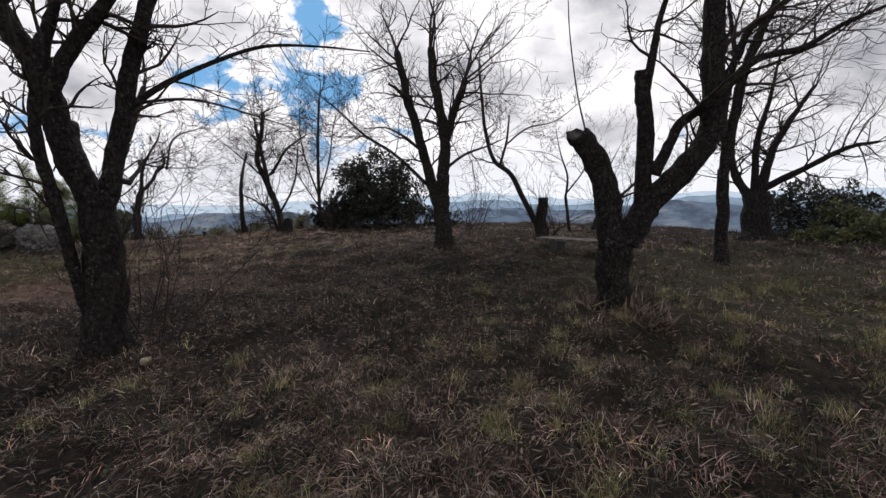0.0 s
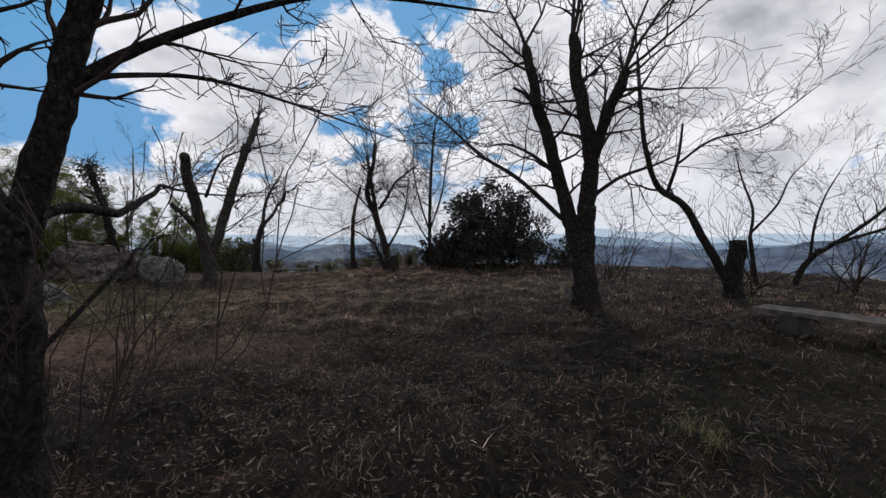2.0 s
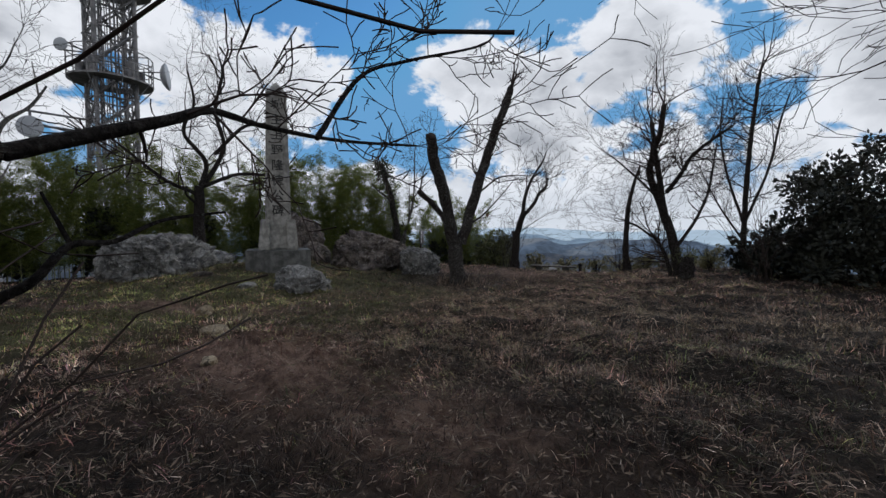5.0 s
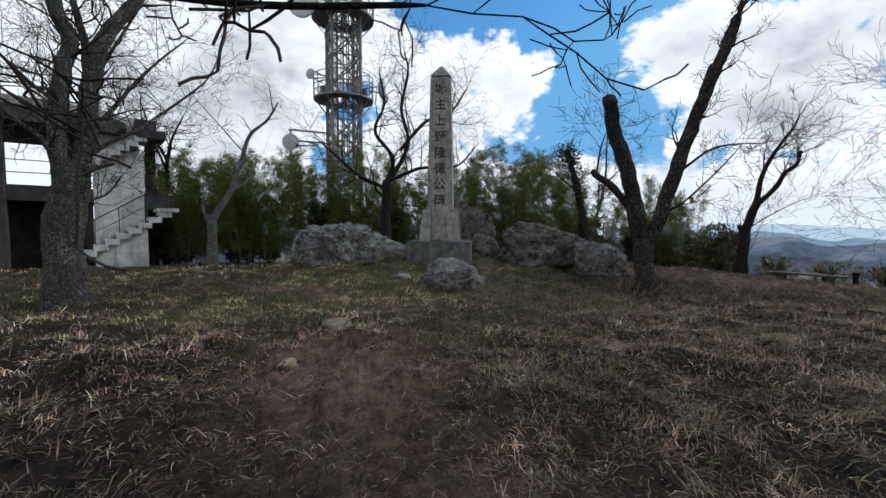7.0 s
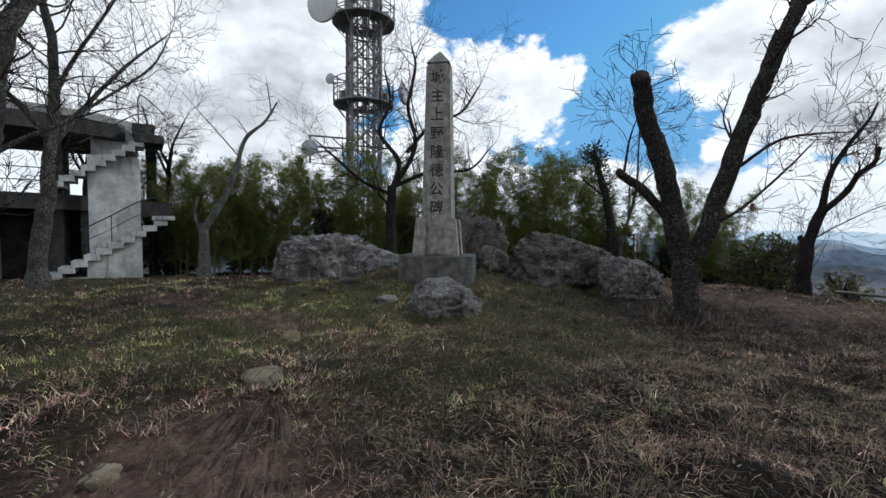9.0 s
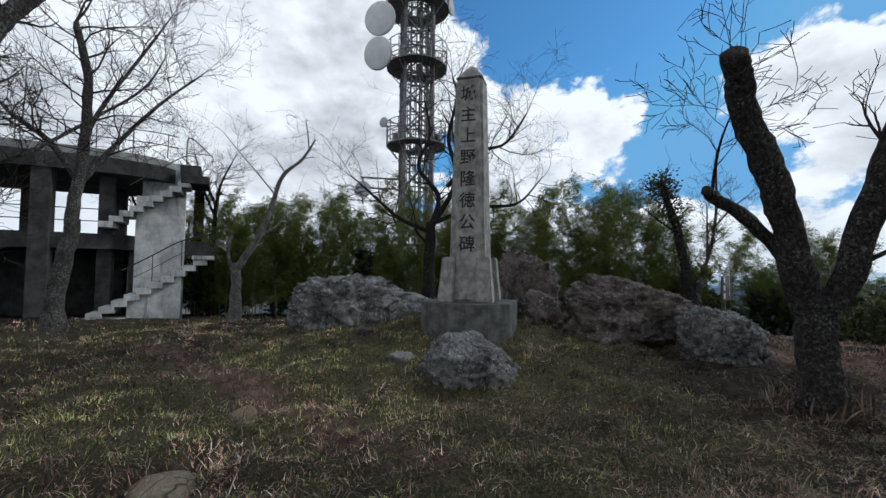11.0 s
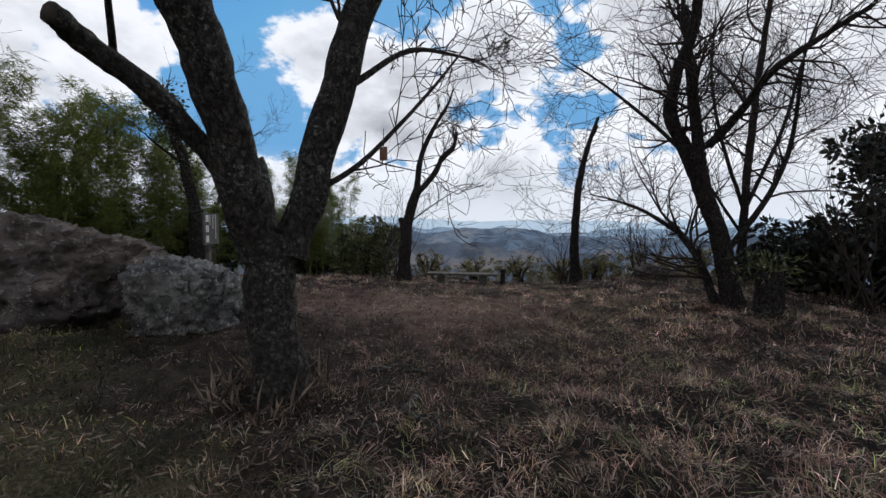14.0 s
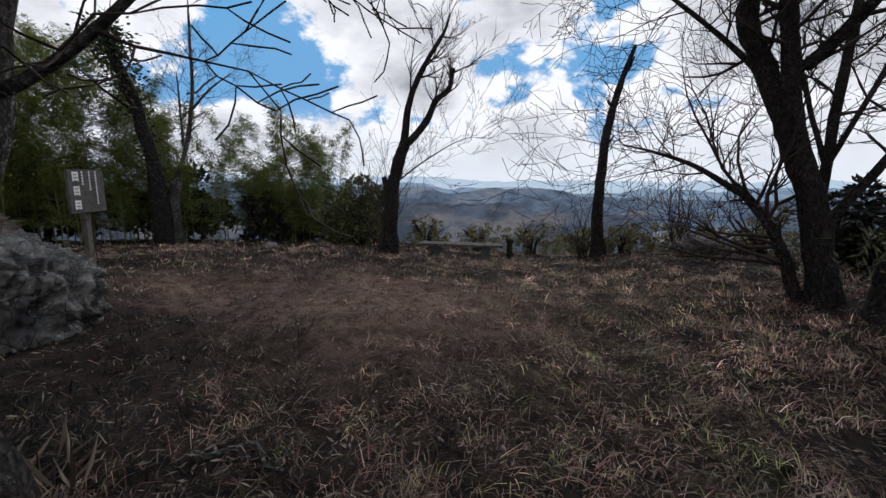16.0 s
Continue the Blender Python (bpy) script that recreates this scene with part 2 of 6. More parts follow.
bump(n, n.math("ADD", g2, n.math("MULTIPLY", g3, 0.5)), 1.0, 0.05)
SOIL = m


# Backdrop colour that glows by itself, with the distance haze mixed in.
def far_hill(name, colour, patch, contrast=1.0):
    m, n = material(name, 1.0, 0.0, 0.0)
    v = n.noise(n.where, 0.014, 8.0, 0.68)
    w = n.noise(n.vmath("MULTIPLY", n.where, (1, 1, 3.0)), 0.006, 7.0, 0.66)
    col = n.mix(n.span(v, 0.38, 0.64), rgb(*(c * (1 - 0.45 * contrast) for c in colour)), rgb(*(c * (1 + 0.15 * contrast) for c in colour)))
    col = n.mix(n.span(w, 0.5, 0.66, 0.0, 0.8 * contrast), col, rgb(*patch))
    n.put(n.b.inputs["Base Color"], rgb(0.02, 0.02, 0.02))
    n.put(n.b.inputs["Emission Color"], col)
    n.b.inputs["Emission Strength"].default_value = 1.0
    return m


m, n = material("far_roof", 0.9, 0.0, 0.1)
n.put(n.b.inputs["Base Color"], n.mix(n.add("ShaderNodeNewGeometry").outputs["Random Per Island"], rgb(0.2, 0.21, 0.24), rgb(0.75, 0.76, 0.8)))
TOWN = m

# ---- helpers for building ----
def mesh_of(name, verts, faces, mats, smooth=True, face_mats=None):
    me = bpy.data.meshes.new(name)
    me.from_pydata(verts, [], faces)
    for k in mats if isinstance(mats, (list, tuple)) else [mats]:
        me.materials.append(k)
    me.polygons.foreach_set("use_smooth", [smooth] * len(me.polygons))
    if face_mats is not None:
        me.polygons.foreach_set("material_index", face_mats)
    me.update()
    return me


def part(name, bm, mat, parent, label="", smooth=False):
    me = bpy.data.meshes.new(name)
    bm.to_mesh(me)
    bm.free()
    me.materials.append(mat)
    if smooth:
        me.polygons.foreach_set("use_smooth", [True] * len(me.polygons))
    ob = new(name, me)
    ob.parent = parent
    return tagged(ob, label)


def thing(name, m, label, category, group="", kind=""):
    ob = new(name)
    ob.empty_display_size = 0.2
    ob.matrix_basis = m
    return tagged(ob, label, category, group, kind)


def box(bm, lo, hi, bevel=0.0, m=None):
    made = bmesh.ops.create_cube(bm, size=1.0)["verts"]
    c = (Vector(lo) + Vector(hi)) / 2
    s = Vector(hi) - Vector(lo)
    for v in made:
        v.co = Vector((v.co.x * s.x, v.co.y * s.y, v.co.z * s.z)) + c
    if bevel:
        edges = list({e for v in made for e in v.link_edges})
        made = [v for v in bmesh.ops.bevel(bm, geom=edges, offset=bevel, segments=2, profile=0.6, affect="EDGES")["verts"]] + [v for v in made if v.is_valid]
    if m is not None:
        for v in set(made):
            v.co = m @ v.co
    return bm


def tube(verts, faces, pts, radii, sides, cap=False, rough=0.0, seed=0.0, flare=0.0):
    """A tapered tube along pts into the lists verts and faces."""
    base = len(verts)
    pts = [Vector(p) for p in pts]
    side = Vector((0.3, 1.0, 0.1))
    for i, (p, r) in enumerate(zip(pts, radii)):
        d = (pts[min(i + 1, len(pts) - 1)] - pts[max(i - 1, 0)]).normalized()
        a = side - d * side.dot(d)
        if a.length < 0.05:
            a = d.orthogonal()
        a.normalize()
        side = a
        b = d.cross(a)
        for k in range(sides):
            w = 2 * math.pi * k / sides
            o = a * math.cos(w) + b * math.sin(w)
            rr = r
            if rough:
                q = p + o * r
                rr = r * (1 + rough * noise.noise(q * (1.1 / max(r, 0.03)) + Vector((seed, 0, 0))) + 0.6 * rough * noise.noise(q * 4.0))
            if flare and i < 3:
                rr *= 1 + flare * (3 - i) / 3 * (0.5 + 0.5 * math.cos(w * 5 + seed))
            verts.append(p + o * rr)
    for i in range(len(pts) - 1):
        for k in range(sides):
            x, y = base + i * sides + k, base + i * sides + (k + 1) % sides
            faces.append((x, y, y + sides, x + sides))
    if cap:
        faces.append(tuple(base + (len(pts) - 1) * sides + k for k in range(sides)))


def smooth_line(pts, steps):
    """A Catmull-Rom line through pts."""
    p = [Vector(q) for q in pts]
    p = [p[0] * 2 - p[1]] + p + [p[-1] * 2 - p[-2]]
    line = []
    for i in range(1, len(p) - 2):
        for k in range(steps):
            t = k / steps
            a, b, c, d = p[i - 1:i + 3]
            line.append(0.5 * (2 * b + (c - a) * t + (2 * a - 5 * b + 4 * c - d) * t * t + (3 * b - a - 3 * c + d) * t ** 3))
    return line + [p[-2]]


# ---- the ground ----
def hump(x, y, cx, cy, sx, sy):
    return np.exp(-((x - cx) / sx) ** 2 - ((y - cy) / sy) ** 2)


def cells(x, y, s):
    """Smooth noise from 0 to 1 at a grain of s metres."""
    u, v = np.asarray(x, float) / s, np.asarray(y, float) / s
    i, j = np.floor(u), np.floor(v)
    a, b = u - i, v - j
    a, b = a * a * (3 - 2 * a), b * b * (3 - 2 * b)

    def dot(p, q):
        w = np.sin(p * 12.9898 + q * 78.233 + s * 3.7) * 43758.5453
        return w - np.floor(w)

    return (dot(i, j) * (1 - a) + dot(i + 1, j) * a) * (1 - b) + (dot(i, j + 1) * (1 - a) + dot(i + 1, j + 1) * a) * b


def land(x, y):
    """Height of the ground."""
    x, y = np.asarray(x, float), np.asarray(y, float)
    z = 0.04 + 0.33 * hump(x, y, 2, 10.5, 6, 4) + 0.42 * hump(x, y, -14.6, 9.2, 2.6, 3.2)
    z = z - 0.07 * np.maximum(0, np.minimum(-15 - x, 40)) - 0.092 * np.maximum(0, np.minimum(y - 15.5, 20)) * np.clip((-8 - x) / 4, 0, 1)
    s = (((x + 8) / 20) ** 4 + ((y - 4.5) / 20.5) ** 4) ** 0.25
    z = z - np.where(s < 1.4, np.maximum(0, s - 0.9) ** 2 * 40, 10 + (s - 1.4) * 9)
    z = z + 0.13 * (cells(x, y, 0.62) - 0.5) + 0.1 * (cells(x, y, 0.27) - 0.5) + 0.08 * (cells(x, y, 1.7) - 0.5)
    r = np.hypot(x + 8, y - 6)
    deep = -150 + 40 * np.sin(x * 0.0031 + 1) * np.cos(y * 0.0027) * np.clip((r - 300) / 600, 0, 1)
    return np.maximum(z, deep)


def zones(x, y):
    """Green turf, bare soil: 0 to 1 each."""
    x, y = np.asarray(x, float), np.asarray(y, float)
    ring = np.hypot((x + 12.5) * 0.85, y - 8.3)
    wob = 0.8 * np.sin(x * 0.9 + 1.0) * np.sin(y * 1.1) + 0.4 * np.sin(2.3 * x + y)
    turf = np.clip((5.2 + wob - ring) / 1.6, 0, 1) * (1 - 0.45 * hump(x, y, -11.6, 12.9, 2.6, 2.0))
    turf = np.maximum(turf, 0.55 * np.clip((3.5 - np.abs(y - 2.2 - 0.12 * x)) / 2, 0, 1) * np.clip((-7 - x) / 3, 0, 1))
    turf = np.maximum(turf, 0.5 * hump(x, y, 4.5, 6.2, 3.5, 2.6))
    soil = np.maximum.reduce([hump(x, y, -6.9, 6.8, 1.5, 0.8), hump(x, y, -11.2, 16.0, 2.0, 1.4), 0.9 * hump(x, y, -12.8, 14.9, 1.2, 0.6), 0.55 * hump(x, y, -4.6, 7.2, 1.6, 0.7), 0.5 * np.exp(-((y - 8.1 - 1.0 * (x + 9.2)) / 0.42) ** 2) * np.clip((-8.4 - x) / 1.0, 0, 1) * np.clip((x + 14.5) / 1.5, 0, 1)])
    soil = np.clip(soil * 1.35 + 0.25 * np.sin(3.1 * x + 1) * np.sin(2.7 * y) * soil, 0, 1)
    return turf * (1 - soil), soil


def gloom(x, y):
    """How much shade is painted into the grass colours, 0 to 1."""
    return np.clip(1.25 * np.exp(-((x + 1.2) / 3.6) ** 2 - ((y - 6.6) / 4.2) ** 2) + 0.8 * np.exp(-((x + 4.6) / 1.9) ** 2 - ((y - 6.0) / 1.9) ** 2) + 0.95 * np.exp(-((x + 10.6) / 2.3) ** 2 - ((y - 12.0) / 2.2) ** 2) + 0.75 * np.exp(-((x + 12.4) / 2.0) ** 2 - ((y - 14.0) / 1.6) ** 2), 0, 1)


def build_ground():
    spokes = 480
    radii = np.concatenate([np.linspace(0.02, 26, 190), 26 * (4700 / 26) ** np.linspace(0.02, 1, 90)])
    ang = np.linspace(0, 2 * math.pi, spokes, endpoint=False)
    X = -8 + np.outer(radii, np.cos(ang))
    Y = 7 + np.outer(radii, np.sin(ang))
    Z = land(X, Y)
    rng = np.random.default_rng(3)
    Z = Z + np.where(radii[:, None] < 30, rng.normal(0, 0.012, Z.shape), 0)
    co = np.stack([X, Y, Z], -1).reshape(-1, 3)
    i, j = np.meshgrid(np.arange(len(radii) - 1), np.arange(spokes), indexing="ij")
    a, b = i * spokes + j, i * spokes + (j + 1) % spokes
    quads = np.stack([a, b, b + spokes, a + spokes], -1).reshape(-1, 4)[:, ::-1]
    me = mesh_of("ground", co.tolist(), quads.tolist(), SOIL)
    turf, soil = zones(co[:, 0], co[:, 1])
    r = np.hypot(co[:, 0] + 8, co[:, 1] - 7)
    wood = np.clip((r - 34) / 20, 0, 1)
    lay = me.color_attributes.new("zone", "FLOAT_COLOR", "POINT")
    lay.data.foreach_set("color", np.stack([turf, soil, wood, np.ones_like(turf)], -1).astype(np.float32).ravel())
    tagged(new("ground", me), "hilltop of dry brown grass, turf and bare soil", "ground", kind="structure")


build_ground()


def build_ridge(name, dist, az0, az1, base, top, seed, mat, label):
    """A far ridge of wooded hills, an undulating slope that faces the hilltop."""
    count, rows = 300, 10
    verts, faces = [], []
    for i in range(count + 1):
        a = az0 + (az1 - az0) * i / count
        q = Vector((a * 0.085 + seed, seed * 1.7, 0))
        peak = base + (top - base) * (0.55 + 0.55 * noise.fractal(q, 0.8, 2.1, 6))
        for k in range(rows):
            f = k / (rows - 1)
            d = dist * (0.82 + 0.18 * f)
            v = heading(a, 0) * d
            verts.append((v.x, v.y, -190 + (peak + 190) * f ** 0.7 + (0 if k in (0, rows - 1) else 0.03 * dist * noise.fractal(Vector((a * 0.3, f * 3, seed)), 1.0, 2.0, 4) * (1 - f))))
    for i in range(count):
        for k in range(rows - 1):
            x = i * rows + k
            faces.append((x, x + rows, x + rows + 1, x + 1))
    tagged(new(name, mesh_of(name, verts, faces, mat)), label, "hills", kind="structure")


# Haze is painted in: each farther ridge is paler and bluer.
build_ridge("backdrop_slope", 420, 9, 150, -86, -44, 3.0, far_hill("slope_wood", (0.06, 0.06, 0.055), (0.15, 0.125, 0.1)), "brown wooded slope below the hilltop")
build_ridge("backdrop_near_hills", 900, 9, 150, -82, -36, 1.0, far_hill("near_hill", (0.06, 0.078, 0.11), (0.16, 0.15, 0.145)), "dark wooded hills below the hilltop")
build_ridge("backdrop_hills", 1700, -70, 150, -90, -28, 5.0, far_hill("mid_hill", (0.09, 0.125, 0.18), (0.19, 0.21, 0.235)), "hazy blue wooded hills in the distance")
build_ridge("backdrop_far_hills", 3000, -80, 160, -110, -20, 9.0, far_hill("blue_hill", (0.2, 0.28, 0.37), (0.26, 0.34, 0.43), 0.45), "hills near the horizon painted in pale blue haze")
build_ridge("backdrop_horizon_hills", 4400, -90, 170, -70, 30, 14.0, far_hill("pale_hill", (0.46, 0.57, 0.67), (0.54, 0.64, 0.73), 0.15), "hills on the horizon painted in very pale haze")


def build_town():
    # the far town in the valley: several hundred small blocks
    rng = random.Random(5)
    v, f = [], []
    for _ in range(2200):
        a, d = rng.uniform(-40, 10), rng.uniform(1000, 1650)
        if noise.noise(Vector((a * 0.12, d * 0.004, 2))) < -0.05:
            continue
        c = heading(a, 0) * d
        floor_z = float(land(c.x, c.y))
        w, e, h = rng.uniform(3, 7), rng.uniform(2.5, 5), rng.uniform(4, 9)
        t = rng.uniform(0, 3.14)
        b = len(v)
        for zz in (floor_z - 2, floor_z + h):
            for sx, sy in ((-1, -1), (1, -1), (1, 1), (-1, 1)):
                v.append((c.x + sx * w * math.cos(t) - sy * e * math.sin(t), c.y + sx * w * math.sin(t) + sy * e * math.cos(t), zz))
        f.extend([(b, b + 1, b + 5, b + 4), (b + 1, b + 2, b + 6, b + 5), (b + 2, b + 3, b + 7, b + 6), (b + 3, b, b + 4, b + 7), (b + 4, b + 5, b + 6, b + 7)])
    tagged(new("far_town", mesh_of("far_town", v, f, TOWN, False)), "pale houses of a town far below in the valley", "town", kind="stuff")


build_town()

# ---- trees ----
def floor_at(x, y):
    return float(land(x, y))


def grow(verts, faces, start, way, length, radius, depth, rng, spread, lift, gaps):
    """One twig with its side twigs."""
    steps = 5 if depth > 1 else 4 if depth else 3
    pts, radii = [Vector(start)], [radius]
    d = Vector(way).normalized()
    for i in range(steps):
        d = (d + Vector((rng.gauss(0, 0.2), rng.gauss(0, 0.2), rng.gauss(0, 0.17) + lift))).normalized()
        pts.append(pts[-1] + d * (length / steps) * rng.uniform(0.8, 1.2))
        radii.append(max(0.0036, radius * (1 - 0.8 * (i + 1) / steps)))
    tube(verts, faces, pts, radii, 4 if radius > 0.014 else 3)
    if depth:
        for i in range(1, len(pts)):
            for _ in range(2 if rng.random() < gaps * 0.5 else 1 if rng.random() < 0.78 else 0):
                w = (pts[i] - pts[i - 1]).normalized()
                s = Vector((rng.gauss(0, 1), rng.gauss(0, 1), rng.gauss(0, 0.8)))
                s = (s - w * s.dot(w)).normalized()
                grow(verts, faces, pts[i], w * 0.75 + s * spread, length * rng.uniform(0.35, 0.62), radii[i] * 0.72, depth - 1, rng, spread, lift, gaps)


def tree(name, at, limbs, label, category="tree", mat=None, twig_mat=None, seed=1, twigs=7, length=0.9, depth=2, spread=0.8, lift=0.05, gaps=0.45, first=0.25, group="bare trees"):
    """A bare tree. limbs: (radius at foot, radius at end, cut off, with twigs, axis), heights in the world."""
    rng = random.Random(seed)
    mat, twig_mat = mat or BARK, twig_mat or TWIG
    root = thing(name, pose(at[0], at[1], 0), label, category, group)
    tv, tf = [], []
    for k, (r0, r1, cut, with_twigs, axis) in enumerate(limbs):
        line = smooth_line(axis, 7)
        if k == 0:
            line[0].z = min(line[0].z, floor_at(at[0], at[1])) - 0.08
        radii = [r0 + (r1 - r0) * i / (len(line) - 1) for i in range(len(line))]
        if not cut and k and with_twigs:
            radii[-1] *= 0.6
        for i in range(1, len(line) - 1):
            q = line[i] * 2.2 + Vector((seed, k * 3.3, 0))
            line[i] = line[i] + Vector((noise.noise(q), noise.noise(q + Vector((7, 0, 0))), 0)) * min(0.05, r1 * 0.5)
        if k == 0:
            flare = [1.3, 1.16, 1.07, 1.02]
            radii = [r * (flare[i] if i < 4 else 1) for i, r in enumerate(radii)]
        v, f = [], []
        tube(v, f, line, radii, 14 if r0 > 0.1 else 9 if r0 > 0.04 else 6, True, 0.2 if r0 > 0.05 else 0.1, seed + k, 0.2 if k == 0 else 0)
        if cut:
            d = (line[-1] - line[-2]).normalized()
            for c in f[-1]:
                v[c] = v[c] + d * radii[-1] * 0.5 * noise.noise(v[c] * 7.0)
        fm = [0] * len(f)
        fm[-1] = 1
        ob = new("trunk" if k == 0 else "limb", mesh_of("trunk" if k == 0 else "limb", v, f, [mat, CUT if cut else mat], True, fm))
        ob.parent = root
        if with_twigs:
            count = max(3, int(twigs * (0.4 + 0.6 * min(1, sum((line[i + 1] - line[i]).length for i in range(len(line) - 1)) / 2))))
            for j in range(count):
                t = first + (1 - first) * (j + rng.random()) / count
                i = min(len(line) - 2, int(t * (len(line) - 1)))
                w = (line[i + 1] - line[i]).normalized()
                s = Vector((rng.gauss(0, 1), rng.gauss(0, 1), rng.gauss(0.15, 0.7)))
                s = (s - w * s.dot(w)).normalized()
                grow(tv, tf, line[i], w * 0.5 + s * 0.9, with_twigs * length * rng.uniform(0.5, 1.25), min(0.026, radii[i] * 0.42), depth, rng, spread, lift, gaps)
            if not cut:
                for _ in range(2):
                    w = (line[-1] - line[-2]).normalized()
                    grow(tv, tf, line[-1], w + Vector((rng.gauss(0, 0.3), rng.gauss(0, 0.3), 0.1)), with_twigs * length * 1.2, radii[-1] * 0.7, depth, rng, spread, lift, gaps)
    if tv:
        ob = new("crown", mesh_of("crown", tv, tf, twig_mat))
        ob.parent = root
        tagged(ob, "fine bare twigs")
    return root


OAK_LEFT = [
    (0.19, 0.15, 0, 0, [(0.0, 0.0, -0.0), (0.03, 0.03, 0.71), (0.04, 0.03, 1.28), (0.04, 0.04, 1.56)]),
    (0.125, 0.09, 0, 1, [(0.05, 0.04, 1.45), (-0.16, 0.0, 2.0), (-0.3, 0.01, 2.43), (-0.42, 0.04, 2.9), (-0.6, 0.03, 3.26), (-0.77, 0.01, 3.74)]),
    (0.08, 0.05, 0, 1, [(-0.17, -0.14, 2.49), (0.08, -0.06, 2.98), (0.36, 0.04, 3.39), (0.65, 0.15, 3.88)]),
    (0.06, 0.04, 0, 1, [(-0.19, -0.16, 2.59), (-0.14, -0.07, 3.06), (-0.08, 0.02, 3.54), (-0.05, 0.09, 4.01)]),
    (0.1, 0.06, 0, 1, [(0.1, 0.08, 1.5), (0.18, 0.17, 2.01), (0.26, 0.27, 2.52), (0.36, 0.37, 3.1), (0.46, 0.48, 3.58), (0.6, 0.62, 4.25)]),
    (0.04, 0.01, 0, 1, [(0.28, 0.23, 2.43), (0.5, 0.54, 2.75), (0.9, 1.0, 3.14), (1.27, 1.43, 3.42), (1.76, 1.97, 3.59), (2.44, 2.65, 3.72)]),
    (0.06, 0.04, 0, 1, [(-0.07, -0.06, 0.33), (-0.1, -0.16, 0.92), (-0.12, -0.26, 1.51), (-0.12, -0.33, 2.01), (-0.07, -0.37, 2.39), (0.04, -0.36, 2.95)]),
]
CUT_TREE = [
    (0.21, 0.18, 0, 0, [(-0.01, 0.0, -0.04), (-0.02, 0.01, 0.57), (0.03, -0.01, 1.01)]),
    (0.155, 0.13, 1, 0, [(-0.04, 0.02, 0.84), (-0.11, 0.0, 1.31), (-0.22, 0.01, 1.77), (-0.35, 0.02, 2.06), (-0.47, 0.03, 2.18)]),
    (0.15, 0.1, 0, 1, [(0.09, -0.04, 0.91), (0.33, -0.1, 1.37), (0.7, -0.22, 1.8), (0.9, -0.26, 2.15), (0.9, -0.23, 2.75), (0.9, -0.19, 3.17), (0.92, -0.16, 3.86)]),
    (0.1, 0.08, 1, 0, [(0.21, -0.09, 1.11), (0.27, -0.11, 1.75), (0.24, -0.1, 2.38), (0.21, -0.08, 2.84)]),
    (0.05, 0.025, 0, 1, [(0.23, -0.1, 2.56), (0.34, -0.07, 3.11), (0.41, -0.02, 3.39), (0.54, -0.0, 3.83)]),
    (0.06, 0.03, 0, 1, [(0.36, -0.15, 1.69), (0.59, -0.16, 2.21), (0.87, -0.19, 2.44), (1.14, -0.21, 2.87), (1.31, -0.19, 3.22), (1.71, -0.27, 3.52)]),
    (0.045, 0.015, 0, 1, [(0.86, -0.35, 2.49), (1.23, -0.42, 2.83), (1.62, -0.5, 2.91), (1.99, -0.57, 3.12), (2.35, -0.64, 3.26)]),
    (0.012, 0.006, 0, 0, [(-0.32, 0.13, 2.14), (-0.43, 0.21, 2.71), (-0.5, 0.28, 3.37), (-0.52, 0.32, 3.89)]),
]
TALL_TREE = [
    (0.2, 0.15, 0, 0, [(-0.01, 0.0, 0.28), (-0.03, 0.0, 1.01), (-0.02, 0.0, 1.4), (0.01, -0.0, 1.98)]),
    (0.14, 0.09, 0, 1, [(0.0, -0.0, 1.88), (0.05, -0.01, 2.48), (0.06, -0.01, 2.92), (-0.06, 0.01, 3.56), (-0.18, 0.03, 4.22), (-0.22, 0.04, 4.86)]),
    (0.13, 0.08, 0, 1, [(-0.12, 0.02, 1.27), (-0.3, 0.14, 1.94), (-0.47, 0.25, 2.64), (-0.73, 0.38, 3.55), (-0.9, 0.49, 4.26), (-1.04, 0.6, 5.0)]),
    (0.1, 0.07, 0, 1, [(0.07, -0.01, 2.73), (0.25, -0.15, 3.27), (0.43, -0.28, 3.75), (0.53, -0.4, 4.05)]),
    (0.04, 0.03, 1, 0, [(-0.82, 0.15, 3.72), (-1.0, 0.19, 3.97), (-1.21, 0.23, 4.12)]),
    (0.045, 0.01, 0, 1, [(-0.39, 0.07, 1.8), (-1.1, 0.0, 2.48), (-1.76, -0.08, 2.92), (-2.33, -0.18, 3.47), (-2.92, -0.27, 3.97)]),
    (0.04, 0.012, 0, 1, [(0.11, -0.02, 2.16), (0.53, 0.1, 2.46), (1.03, 0.21, 2.64), (1.47, 0.34, 2.83)]),
    (0.04, 0.012, 0, 1, [(-0.46, 0.09, 2.54), (-0.86, 0.06, 2.88), (-1.3, 0.04, 3.1), (-1.71, 0.01, 3.07)]),
]
STUMP_TREE = [
    (0.16, 0.13, 1, 0, [(0.09, -0.02, 0.25), (0.09, -0.02, 0.82), (0.14, -0.03, 1.38)]),
    (0.08, 0.03, 0, 1, [(-0.04, 0.01, 0.75), (-0.37, 0.08, 1.42), (-0.66, 0.15, 2.02), (-1.09, 0.24, 2.4), (-1.3, 0.29, 3.07), (-1.41, 0.31, 4.08), (-1.46, 0.33, 4.93)]),
    (0.04, 0.022, 1, 0, [(-0.94, 0.21, 2.29), (-0.76, 0.22, 2.95), (-0.7, 0.22, 3.55)]),
    (0.028, 0.008, 0, 1, [(-0.8, 0.22, 2.8), (-0.25, 0.12, 3.2), (0.5, 0.05, 3.38), (1.3, 0.0, 4.0)]),
]
